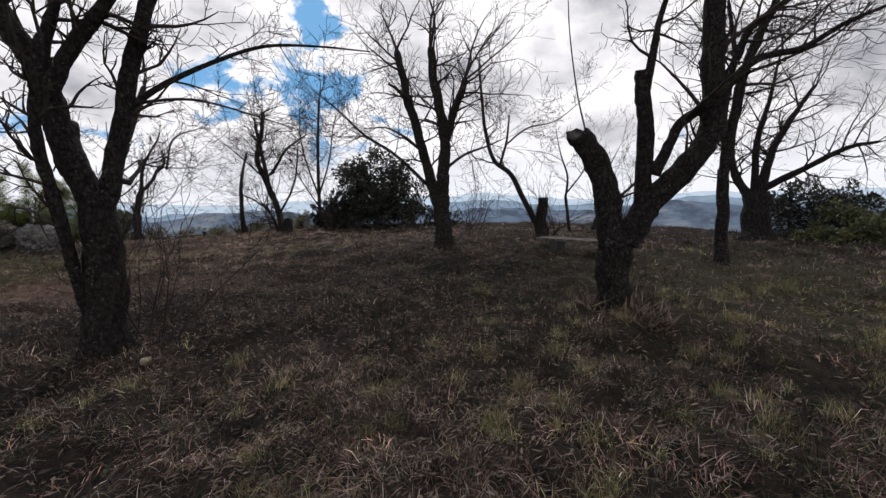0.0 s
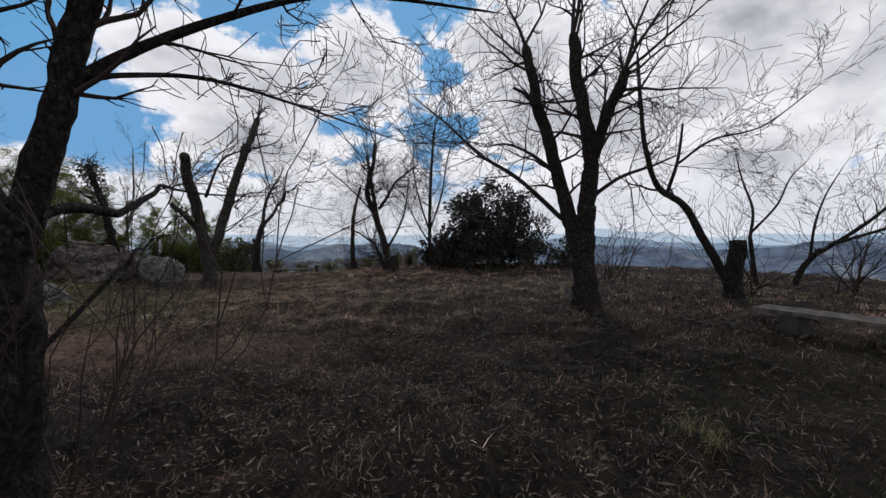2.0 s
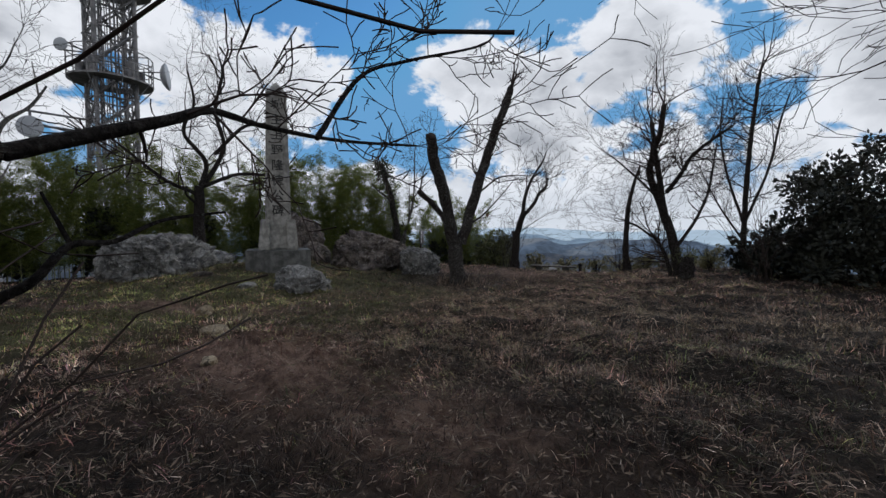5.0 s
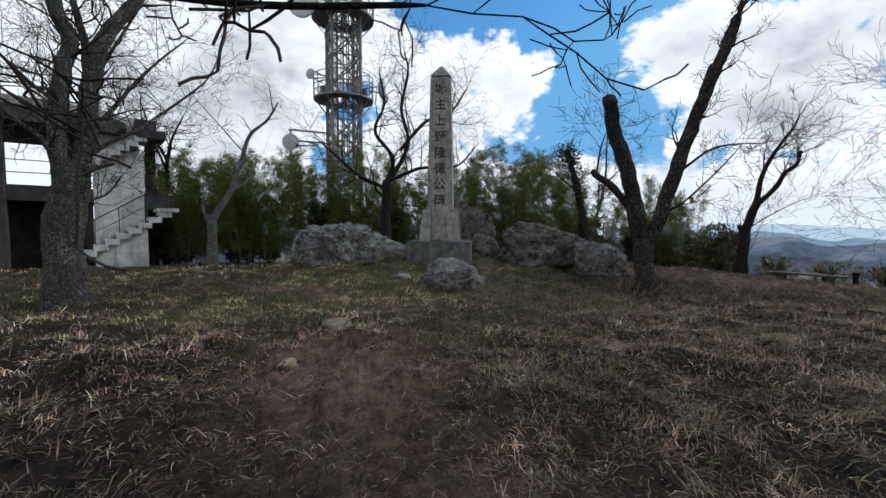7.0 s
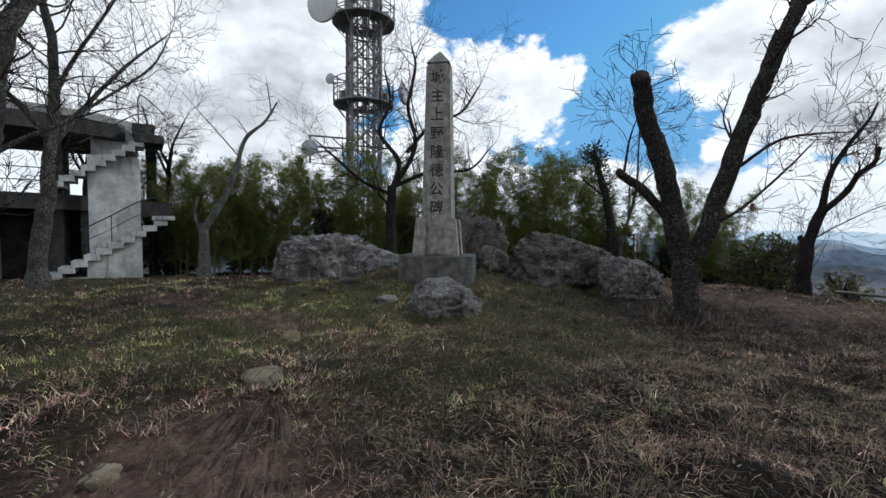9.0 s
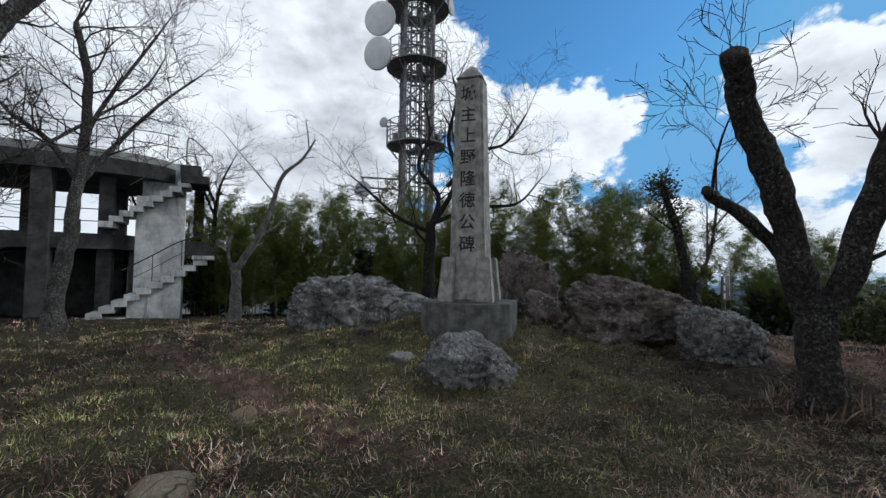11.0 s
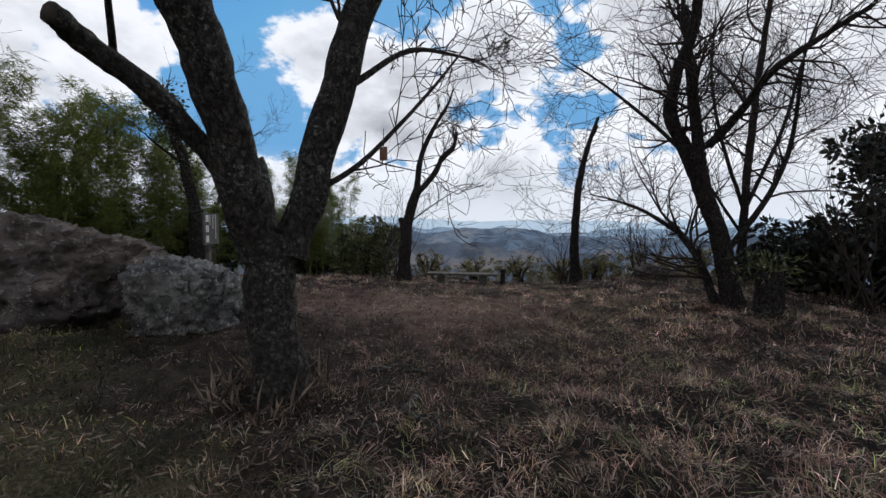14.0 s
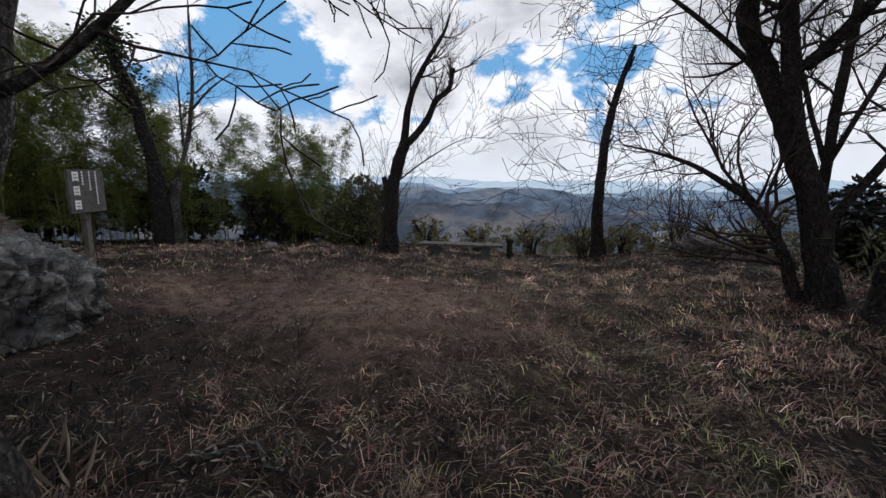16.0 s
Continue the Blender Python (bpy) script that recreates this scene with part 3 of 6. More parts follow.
THIN_TREE = [
    (0.11, 0.09, 0, 0, [(0.02, -0.01, 0.09), (0.01, -0.01, 0.88), (-0.02, 0.01, 1.86)]),
    (0.09, 0.05, 0, 1, [(-0.01, 0.01, 1.76), (0.11, -0.01, 2.8), (0.29, -0.07, 3.78), (0.53, -0.17, 4.44), (0.7, -0.22, 5.17)]),
    (0.05, 0.03, 0, 1, [(-0.01, 0.01, 1.95), (-0.07, -0.04, 2.8), (-0.04, -0.14, 3.68), (-0.18, -0.12, 4.56)]),
    (0.03, 0.01, 0, 1, [(0.18, -0.12, 3.41), (0.72, -0.36, 3.6), (1.23, -0.57, 3.85), (1.68, -0.75, 4.33)]),
]
OLD_TREE = [
    (0.36, 0.3, 0, 0, [(0.03, -0.02, 0.08), (-0.02, 0.02, 0.82), (-0.05, 0.04, 1.43)]),
    (0.13, 0.05, 0, 1, [(-0.13, 0.09, 1.28), (-0.4, 0.3, 1.79), (-0.53, 0.39, 2.38), (-0.52, 0.38, 3.29)]),
    (0.13, 0.04, 0, 1, [(0.02, -0.02, 1.36), (0.24, 0.03, 2.33), (0.66, -0.07, 3.34), (1.13, -0.22, 4.15)]),
    (0.1, 0.03, 0, 1, [(0.06, -0.05, 1.51), (0.59, -0.64, 1.98), (1.12, -1.25, 2.44), (1.46, -1.7, 2.53)]),
    (0.1, 0.03, 0, 1, [(-0.08, 0.06, 1.43), (-0.03, 0.15, 2.8), (0.19, 0.11, 3.82), (0.37, 0.1, 4.96)]),
]
SIDE_TREE = [
    (0.15, 0.12, 0, 0, [(-0.02, 0.0, 0.04), (-0.19, 0.02, 0.88), (-0.47, 0.04, 1.83)]),
    (0.12, 0.07, 0, 1, [(-0.46, 0.04, 1.7), (-0.76, 0.1, 2.5), (-1.03, 0.16, 3.14), (-0.93, 0.2, 3.87), (-0.74, 0.22, 4.52), (-0.7, 0.26, 5.25)]),
    (0.1, 0.06, 0, 1, [(-0.44, 0.04, 1.75), (-0.58, -0.0, 2.47), (-0.68, -0.04, 3.19), (-0.76, -0.09, 3.75), (-0.89, -0.13, 4.72)]),
    (0.07, 0.03, 0, 1, [(-0.47, 0.04, 2.56), (-0.11, -0.02, 2.97), (0.26, -0.07, 3.54), (0.84, -0.14, 3.94), (1.26, -0.2, 4.18)]),
    (0.07, 0.05, 0, 1, [(-0.25, 0.02, 0.1), (-0.49, 0.09, 0.77), (-0.94, 0.18, 1.35)]),
    (0.04, 0.01, 0, 1, [(-0.85, 0.07, 1.23), (-1.39, 0.18, 1.57), (-1.88, 0.29, 1.75), (-2.3, 0.39, 1.86)]),
    (0.05, 0.02, 0, 1, [(-0.12, 0.01, 0.97), (0.28, 0.1, 1.66), (0.53, 0.21, 2.32), (0.63, 0.32, 3.06), (0.68, 0.45, 3.88)]),
    (0.04, 0.012, 0, 1, [(-0.76, 0.06, 2.45), (-1.28, 0.0, 3.0), (-2.01, -0.04, 3.68), (-2.67, -0.08, 4.2)]),
]
POLE_TREE = [
    (0.15, 0.05, 1, 0, [(-0.05, -0.01, -0.16), (-0.11, -0.03, 0.77), (-0.07, -0.02, 2.04), (0.03, 0.01, 2.81), (0.18, 0.05, 3.44), (0.33, 0.08, 3.93)]),
    (0.02, 0.008, 1, 0, [(0.06, 0.01, 2.81), (0.17, 0.04, 2.93), (0.28, 0.07, 3.04)]),
]
SNAG_TREE = [
    (0.17, 0.12, 0, 0, [(0.01, 0.01, -0.24), (0.03, 0.03, 0.68), (0.11, 0.1, 1.41), (0.26, 0.23, 2.11)]),
    (0.085, 0.02, 1, 1, [(0.24, 0.21, 1.99), (0.3, 0.34, 2.96), (0.54, 0.62, 3.79), (0.77, 0.9, 4.39), (0.84, 1.03, 4.81)]),
    (0.085, 0.04, 1, 1, [(0.24, 0.21, 1.99), (0.64, 0.51, 2.56), (0.81, 0.6, 2.98), (1.05, 0.75, 3.24), (1.14, 0.76, 3.63)]),
    (0.07, 0.06, 1, 0, [(0.01, 0.01, 0.62), (-0.02, -0.02, 1.05), (-0.08, -0.07, 1.36)]),
    (0.02, 0.006, 0, 1, [(0.15, 0.14, 1.29), (0.52, 0.47, 1.67), (1.02, 0.93, 2.1), (1.39, 1.26, 2.29)]),
]
FORK_TREE = [
    (0.179, 0.174, 0, 0, [(0.04, 0.05, 0.09), (-0.0, -0.0, 0.8), (0.02, 0.02, 1.26)]),
    (0.155, 0.113, 1, 0, [(-0.04, -0.05, 1.09), (0.1, -0.36, 1.98), (0.23, -0.66, 2.54), (0.32, -0.93, 3.0), (0.43, -1.13, 3.36), (0.59, -1.27, 3.58)]),
    (0.141, 0.085, 0, 1, [(0.08, 0.11, 1.1), (0.27, 0.27, 1.97), (0.47, 0.44, 2.75), (0.66, 0.6, 3.63), (0.8, 0.7, 4.1), (0.94, 0.79, 4.47), (1.08, 0.89, 5.03)]),
    (0.075, 0.056, 1, 0, [(-0.04, -0.19, 1.59), (-0.04, -0.72, 2.1), (-0.02, -1.07, 2.3), (0.09, -1.24, 2.36)]),
    (0.094, 0.085, 1, 0, [(0.0, 0.0, 1.23), (-0.19, 0.07, 1.56), (-0.37, 0.14, 1.83)]),
    (0.028, 0.008, 0, 1, [(0.17, 0.21, 1.56), (0.45, 0.5, 1.81), (0.78, 0.86, 2.33), (1.03, 1.12, 2.78)]),
    (0.028, 0.008, 0, 1, [(0.41, 0.51, 2.45), (0.58, 0.96, 2.8), (0.74, 1.42, 2.89), (0.88, 1.84, 2.9)]),
    (0.024, 0.006, 0, 1, [(-0.58, -0.72, 2.42), (-0.13, -0.92, 2.9), (0.34, -1.08, 3.18)]),
    (0.047, 0.019, 1, 0, [(0.59, 0.74, 3.78), (0.59, 0.73, 4.04), (0.65, 0.79, 4.33)]),
]
WHITE_TREE = [
    (0.2, 0.14, 0, 0, [(-0.02, 0.06, -0.3), (-0.03, 0.08, 0.76), (-0.02, 0.06, 1.63)]),
    (0.12, 0.03, 1, 1, [(-0.03, 0.09, 1.44), (-0.26, 0.73, 2.63), (-0.39, 1.08, 3.74), (-0.49, 1.35, 4.66), (-0.71, 1.97, 5.34), (-0.85, 2.34, 6.06)]),
    (0.03, 0.015, 1, 0, [(-0.78, 2.16, 5.67), (-0.76, 2.09, 6.27), (-0.73, 2.03, 6.74)]),
    (0.05, 0.015, 0, 1, [(-0.29, 0.81, 2.63), (-0.55, 1.21, 2.96), (-0.76, 1.51, 3.71)]),
    (0.06, 0.04, 1, 0, [(-0.01, 0.02, 1.15), (0.06, -0.17, 1.92), (0.03, -0.08, 2.5)]),
    (0.03, 0.01, 0, 1, [(-0.42, 1.17, 3.95), (-0.31, 0.57, 4.69), (-0.18, -0.1, 5.49), (-0.11, -0.59, 6.1)]),
]
DECK_TREE = [
    (0.2, 0.15, 0, 0, [(-0.03, 0.04, -0.01), (-0.09, 0.13, 1.24), (-0.18, 0.26, 2.56)]),
    (0.13, 0.07, 0, 1, [(-0.17, 0.25, 2.43), (-0.24, 0.35, 3.89), (-0.28, 0.41, 5.2), (-0.24, 0.35, 6.21), (-0.12, 0.18, 7.15)]),
    (0.08, 0.02, 0, 1, [(-0.22, 0.32, 3.36), (-0.67, 0.8, 4.42), (-1.22, 1.42, 5.62), (-1.89, 2.24, 6.84)]),
    (0.08, 0.02, 0, 1, [(-0.21, 0.31, 3.49), (0.16, -0.06, 4.27), (0.57, -0.48, 4.72), (0.94, -0.84, 5.34)]),
    (0.06, 0.02, 0, 1, [(-0.27, 0.39, 4.55), (-0.6, 0.76, 5.75), (-0.98, 1.2, 6.91), (-1.31, 1.57, 7.96)]),
]
LICHEN_TREE = [
    (0.26, 0.2, 0, 0, [(-0.03, 0.05, -0.0), (-0.01, 0.01, 1.1), (-0.05, 0.09, 1.77), (-0.11, 0.19, 2.28)]),
    (0.15, 0.09, 0, 0.8, [(-0.13, 0.22, 2.11), (-0.22, 0.33, 2.8), (-0.27, 0.38, 3.57), (-0.36, 0.49, 4.2), (-0.51, 0.7, 4.67), (-0.7, 0.98, 5.28)]),
    (0.14, 0.09, 0, 0.8, [(-0.04, 0.06, 2.1), (-0.05, 0.0, 2.83), (-0.13, 0.06, 3.5), (-0.22, 0.13, 4.15), (-0.19, -0.0, 4.64), (-0.2, -0.05, 5.27)]),
    (0.06, 0.03, 0, 0.8, [(-0.05, 0.08, 2.18), (0.09, -0.02, 2.48), (0.22, -0.12, 2.68), (0.41, -0.3, 2.86)]),
    (0.04, 0.01, 0, 0.9, [(-0.19, 0.32, 2.42), (-0.41, 0.58, 2.7), (-0.66, 0.87, 2.97), (-1.0, 1.34, 3.51), (-1.34, 1.78, 4.09), (-1.53, 1.98, 4.68)]),
    (0.03, 0.01, 0, 0.8, [(-0.05, 0.09, 1.43), (-0.11, 0.32, 1.69), (-0.19, 0.58, 1.83), (-0.24, 0.79, 2.14)]),
]
GNARLED_TREE = [
    (0.2, 0.16, 0, 0, [(-0.07, 1.46, 0.54), (-0.07, 1.46, 2.0), (-0.07, 1.5, 3.04)]),
    (0.1, 0.03, 0, 1, [(-0.07, 1.5, 2.83), (-0.15, 1.74, 3.99), (-0.2, 1.06, 5.0), (-0.29, 1.43, 6.17), (-0.35, 1.23, 7.41)]),
    (0.095, 0.03, 0, 1, [(-0.07, 1.55, 2.94), (-0.03, 2.35, 4.51), (0.06, 2.07, 5.91), (0.12, 2.33, 7.31), (0.2, 2.17, 8.07)]),
    (0.08, 0.025, 0, 1, [(-0.07, 1.46, 2.73), (-0.08, 0.4, 3.22), (-0.12, -0.4, 3.91), (-0.15, -1.18, 4.59)]),
    (0.08, 0.025, 0, 1, [(-0.07, 1.59, 3.04), (-0.16, 2.9, 3.61), (-0.26, 4.45, 3.77), (-0.34, 5.35, 4.68)]),
    (0.08, 0.03, 0, 1, [(-0.09, 2.04, 4.3), (-0.0, 3.08, 5.46), (0.09, 4.02, 5.8), (0.19, 4.74, 6.84)]),
    (0.05, 0.04, 0, 0, [(-0.07, 1.57, 1.17), (0.04, 1.46, 2.21), (0.15, 1.05, 2.7), (0.25, 1.04, 3.0)]),
]
IVY_TREE = [
    (0.16, 0.1, 1, 1, [(0.3, 0.53, 0.74), (0.14, 0.25, 2.78), (-0.04, -0.08, 4.15), (-0.11, -0.2, 4.7)]),
    (0.04, 0.02, 0, 1, [(0.08, 0.13, 2.9), (-0.21, -0.36, 3.37), (-0.32, -0.56, 3.61)]),
]
PALE_TREE = [
    (0.17, 0.12, 0, 0, [(-0.0, -0.0, -0.26), (0.01, 0.03, 0.46), (0.05, 0.13, 1.19)]),
    (0.07, 0.02, 0, 1, [(0.05, 0.12, 1.12), (0.13, 0.45, 2.22), (0.17, 0.66, 3.53), (0.13, 0.71, 4.65), (0.1, 0.76, 5.75)]),
    (0.04, 0.015, 0, 1, [(0.14, 0.34, 2.07), (0.23, 0.29, 3.05), (0.32, 0.24, 3.85)]),
    (0.04, 0.015, 0, 1, [(0.22, 0.52, 2.94), (0.36, 1.0, 3.57), (0.54, 1.55, 4.08)]),
]
FAN_TREE = [
    (0.1, 0.05, 0, 1, [(-0.07, -0.02, 0.1), (-0.08, -0.02, 1.98), (-0.02, -0.01, 3.93), (0.08, 0.02, 5.45), (0.19, 0.05, 6.76)]),
    (0.05, 0.02, 0, 1, [(-0.06, -0.02, 1.58), (-0.58, -0.05, 3.19), (-0.9, -0.03, 4.84), (-0.89, 0.08, 6.26)]),
    (0.05, 0.02, 0, 1, [(-0.04, -0.01, 1.78), (0.54, 0.04, 3.49), (0.8, 0.0, 4.94), (1.07, -0.03, 5.96)]),
    (0.04, 0.015, 0, 1, [(-0.05, -0.01, 0.99), (-0.89, -0.13, 2.4), (-1.46, -0.18, 3.67)]),
]

# hanging low branches that reach out behind the first tree
OAK_LEFT += [
    (0.02, 0.006, 0, 1, [(0.26, 0.27, 2.5), (0.6, 0.85, 2.66), (1.0, 1.4, 2.6), (1.55, 2.1, 2.44)]),
    (0.04, 0.034, 0, 0, [(-0.05, 0.05, 1.5), (-0.12, 0.45, 1.75), (-0.3, 0.97, 1.74)]),
    (0.03, 0.008, 0, 0.9, [(-0.3, 0.97, 1.74), (-0.38, 1.17, 1.83), (-0.48, 1.44, 1.95), (-0.6, 1.61, 2.04), (-0.71, 1.89, 2.03), (-0.74, 2.31, 2.02), (-0.66, 2.84, 2.04)]),
    (0.016, 0.005, 0, 0.8, [(-0.55, 2.09, 1.97), (-0.64, 2.4, 2.38), (-0.69, 2.76, 2.57), (-0.59, 3.31, 2.78), (-0.6, 3.5, 2.95)]),
    (0.02, 0.018, 0, 0, [(-0.05, 0.05, 0.7), (-0.12, 0.3, 0.85), (-0.31, 0.95, 1.29)]),
    (0.018, 0.006, 0, 0, [(-0.31, 0.95, 1.29), (-0.3, 1.03, 1.34), (-0.33, 1.12, 1.45), (-0.38, 1.24, 1.46), (-0.45, 1.4, 1.54), (-0.5, 1.64, 1.58)]),
    (0.01, 0.005, 0, 0, [(-0.5, 1.12, 1.44), (-0.52, 1.07, 1.57), (-0.55, 1.04, 1.64)]),
]
tree("oak_tree", (-3.45, 4.2), OAK_LEFT, "leafless forked tree with lichen-spotted bark and long low branches", seed=11, twigs=8, length=0.75, gaps=0.3)
tree("pollard_tree", (2.05, 5.0), CUT_TREE, "dark forked tree with one limb sawn off short", seed=12, twigs=8, length=0.9)
tree("tall_tree", (0.03, 10.05), TALL_TREE, "tall leafless tree with a trunk that divides into three", seed=13, twigs=12, length=1.3, gaps=0.5)
tree("stump_tree", (2.5, 11.2), STUMP_TREE, "sawn stump with one thin curved living stem", seed=14, twigs=7, length=0.8)
tree("slender_tree", (4.9, 7.45), THIN_TREE, "slender leafless tree leaning over the grass", seed=15, twigs=8, length=1.1)
tree("old_tree", (8.6, 11.6), OLD_TREE, "old thick-stemmed tree with many spreading bare stems", seed=16, twigs=12, length=1.4, gaps=0.6)
tree("twin_tree", (-6.9, 18.5), SIDE_TREE, "leafless tree with a leaning side stem from its foot", seed=17, twigs=16, length=1.3, gaps=0.6)
# broken stubs on the dead pole
r0, r1, cut, few, axis = POLE_TREE[0]
POLE_TREE[0] = (r0 * 0.85, r1 * 0.7, cut, few, axis)
for share, ox, oy, high in ((0.55, 0.12, -0.04, 0.2), (0.72, -0.1, 0.05, 0.16), (0.85, 0.11, 0.03, 0.3)):
    foot = Vector(axis[0]).lerp(Vector(axis[-1]), share)
    near = min((Vector(q) for q in axis), key=lambda q: (q - foot).length)
    POLE_TREE.append((0.035, 0.016, 1, 0, [tuple(near), tuple(near + Vector((ox * 0.8, oy, high * 0.4))), tuple(near + Vector((ox * 1.4, oy * 1.5, high)))]))
tree("dead_pole_tree", (-10.1, 21.8), POLE_TREE, "dead branchless trunk that tapers to a broken point", "dead tree", seed=18, twigs=0)
tree("snag_tree", (-14.1, 19.6), SNAG_TREE, "small half-dead tree with broken ends beside the bench", seed=19, twigs=9, length=1.0, lift=0.16, spread=0.5)
tree("forked_tree", (-10.12, 12.65), FORK_TREE, "thick two-stemmed tree with sawn limbs and scaly bark", mat=BARK_GREY, seed=20, twigs=8, length=0.75)
tree("bleached_tree", (-20.0, 2.1), WHITE_TREE, "dead tree with pale bleached limbs before the bamboo", "dead tree", BLEACHED, BLEACHED, seed=21, twigs=5, length=1.0, depth=1)
tree("deck_tree", (-15.5, 0.1), DECK_TREE, "grey-barked bare tree in front of the concrete deck", mat=BARK_PALE, seed=22, twigs=14, length=1.5, gaps=0.55)
tree("lichen_tree", (-10.6, 2.55), LICHEN_TREE, "thick grey tree with pale lichen on its scarred trunk", mat=BARK_PALE, seed=27, twigs=10, length=1.0, gaps=0.45)
tree("gnarled_tree", (-20.0, 7.1), GNARLED_TREE, "gnarled bare tree with crooked branches behind the monument", seed=23, twigs=15, length=1.7, spread=1.2, gaps=0.5, first=0.15)
ivy_root = tree("ivy_tree", (-20.2, 16.9), IVY_TREE, "leaning dead trunk overgrown with ivy", seed=24, twigs=6, length=0.8, depth=1)
tree("pale_tree", (-20.0, 17.7), PALE_TREE, "thin pale-barked tree at the edge of the bamboo", mat=BARK_PALE, seed=25, twigs=7, length=0.9, lift=0.12)
tree("fan_tree", (-6.5, 23.0), FAN_TREE, "thin tree with a fan of fine upright twigs", seed=26, twigs=14, length=1.3, lift=0.14, spread=0.55, gaps=0.6)

YOUNG_TREE = [
    (0.07, 0.05, 0, 0, [(0, 0, -0.3), (-0.1, 0, 0.7), (-0.2, 0, 1.4)]),
    (0.045, 0.012, 0, 1, [(-0.2, 0, 1.3), (-0.1, 0.1, 2.1), (-0.35, 0.1, 2.9), (-0.5, 0.2, 3.7)]),
    (0.035, 0.01, 0, 1, [(-0.18, 0, 1.5), (0.35, -0.1, 2.2), (0.6, -0.2, 2.9), (0.9, -0.3, 3.3)]),
]
LEANING_TREE = [
    (0.09, 0.06, 0, 0, [(0, 0, -0.3), (0.15, 0.0, 0.5), (0.5, -0.2, 1.1)]),
    (0.055, 0.012, 0, 1, [(0.45, -0.2, 1.0), (1.2, -0.5, 1.7), (1.8, -0.8, 2.5), (2.3, -1.1, 3.4)]),
    (0.045, 0.01, 0, 1, [(0.6, -0.3, 1.2), (1.5, -0.7, 1.6), (2.5, -1.2, 2.1), (3.2, -1.5, 2.9)]),
    (0.04, 0.01, 0, 1, [(0.3, -0.1, 0.8), (0.4, -0.1, 1.7), (0.5, -0.3, 2.4), (0.8, -0.4, 3.1)]),
]
tree("young_tree", (4.7, 15.6), YOUNG_TREE, "young forked bare tree on the edge of the slope", seed=45, twigs=6, length=0.8)
tree("leaning_tree", (5.4, 15.4), LEANING_TREE, "small bare tree leaning out over the slope", seed=46, twigs=7, length=0.9)


BACK = [(0.12, 0.08, 0, 0, [(0, 0, -0.6), (0.05, 0, 2.0), (0.0, 0.1, 4.2)]), (0.08, 0.03, 0, 1, [(0, 0.1, 4.1), (0.3, 0.4, 5.0), (0.4, 0.9, 6.0)]), (0.07, 0.03, 0, 1, [(0, 0.1, 4.1), (-0.3, -0.5, 5.1), (-0.2, -1.2, 6.0)]), (0.06, 0.03, 0, 1, [(0, 0.1, 3.6), (0.5, -0.2, 4.8), (0.6, -0.6, 6.4)])]
tree("deck_back_tree", (-24.6, -0.9), BACK, "bare tree with a fine crown behind the concrete deck", seed=28, twigs=12, length=1.3, gaps=0.6)
tree("deck_back_tree", (-26.5, -5.2), BACK, "bare tree with a fine crown behind the concrete deck", seed=29, twigs=12, length=1.5, gaps=0.6)


# ---- foliage ----
def leaf_cards(verts, faces, at, way, length, width, rng):
    """One folded pointed leaf."""
    w = Vector(way).normalized()
    s = w.cross(Vector((rng.gauss(0, 1), rng.gauss(0, 1), rng.gauss(0.3, 1)))).normalized()
    n = s.cross(w)
    p = Vector(at)
    b = len(verts)
    verts.extend([p, p + w * length * 0.45 + s * width - n * width * 0.3, p + w * length - n * length * 0.15, p + w * length * 0.45 - s * width - n * width * 0.3])
    faces.extend([(b, b + 1, b + 2), (b, b + 2, b + 3)])


def sapling(name, at, label, category, seed, stems, tall, mat=None, thick=0.016, lean=0.35):
    rng = random.Random(seed)
    root = thing(name, pose(at[0], at[1], floor_at(*at) - 0.03), label, category, "bare shrubs")
    for _ in range(stems):
        v, f = [], []
        w = Vector((rng.gauss(0, lean), rng.gauss(0, lean), 1))
        grow(v, f, (rng.gauss(0, 0.12), rng.gauss(0, 0.12), 0), w, tall * rng.uniform(0.7, 1.15), thick, 2, rng, 0.6, 0.1, 0.3)
        ob = new("stem", mesh_of("stem", v, f, mat or TWIG))
        ob.parent = root
    return root


sapling("bare_shrub", (-3.25, 4.4), "tangled leafless shrub beside the tree foot", "shrub", 31, 8, 1.5, thick=0.012, lean=0.3)
sapling("bare_shrub", (2.9, 11.9), "low leafless shoots beside the stump", "shrub", 33, 6, 1.6)
sapling("bare_shrub", (5.6, 13.6), "leafless thicket on the edge of the slope", "shrub", 34, 9, 2.2)
sapling("bare_shrub", (1.0, 15.5), "leafless thicket on the edge of the slope", "shrub", 35, 8, 2.0)
sapling("bare_shrub", (-1.4, 19.4), "leafless thicket behind the tall tree", "shrub", 44, 6, 2.4)
sapling("bare_shrub", (-10.4, 21.9), "thin upright shoots at the foot of the dead trunk", "shrub", 38, 7, 1.5, lean=0.2)
sapling("bare_shrub", (-14.4, 19.5), "thin upright shoots at the foot of the small tree", "shrub", 39, 8, 2.2, lean=0.25)
sapling("bare_shrub", (-8.6, 21.6), "leafless thicket on the edge of the slope", "shrub", 40, 8, 1.5)
sapling("bare_shrub", (-5.2, 19.6), "leafless thicket before the evergreen bush", "shrub", 41, 8, 2.6)


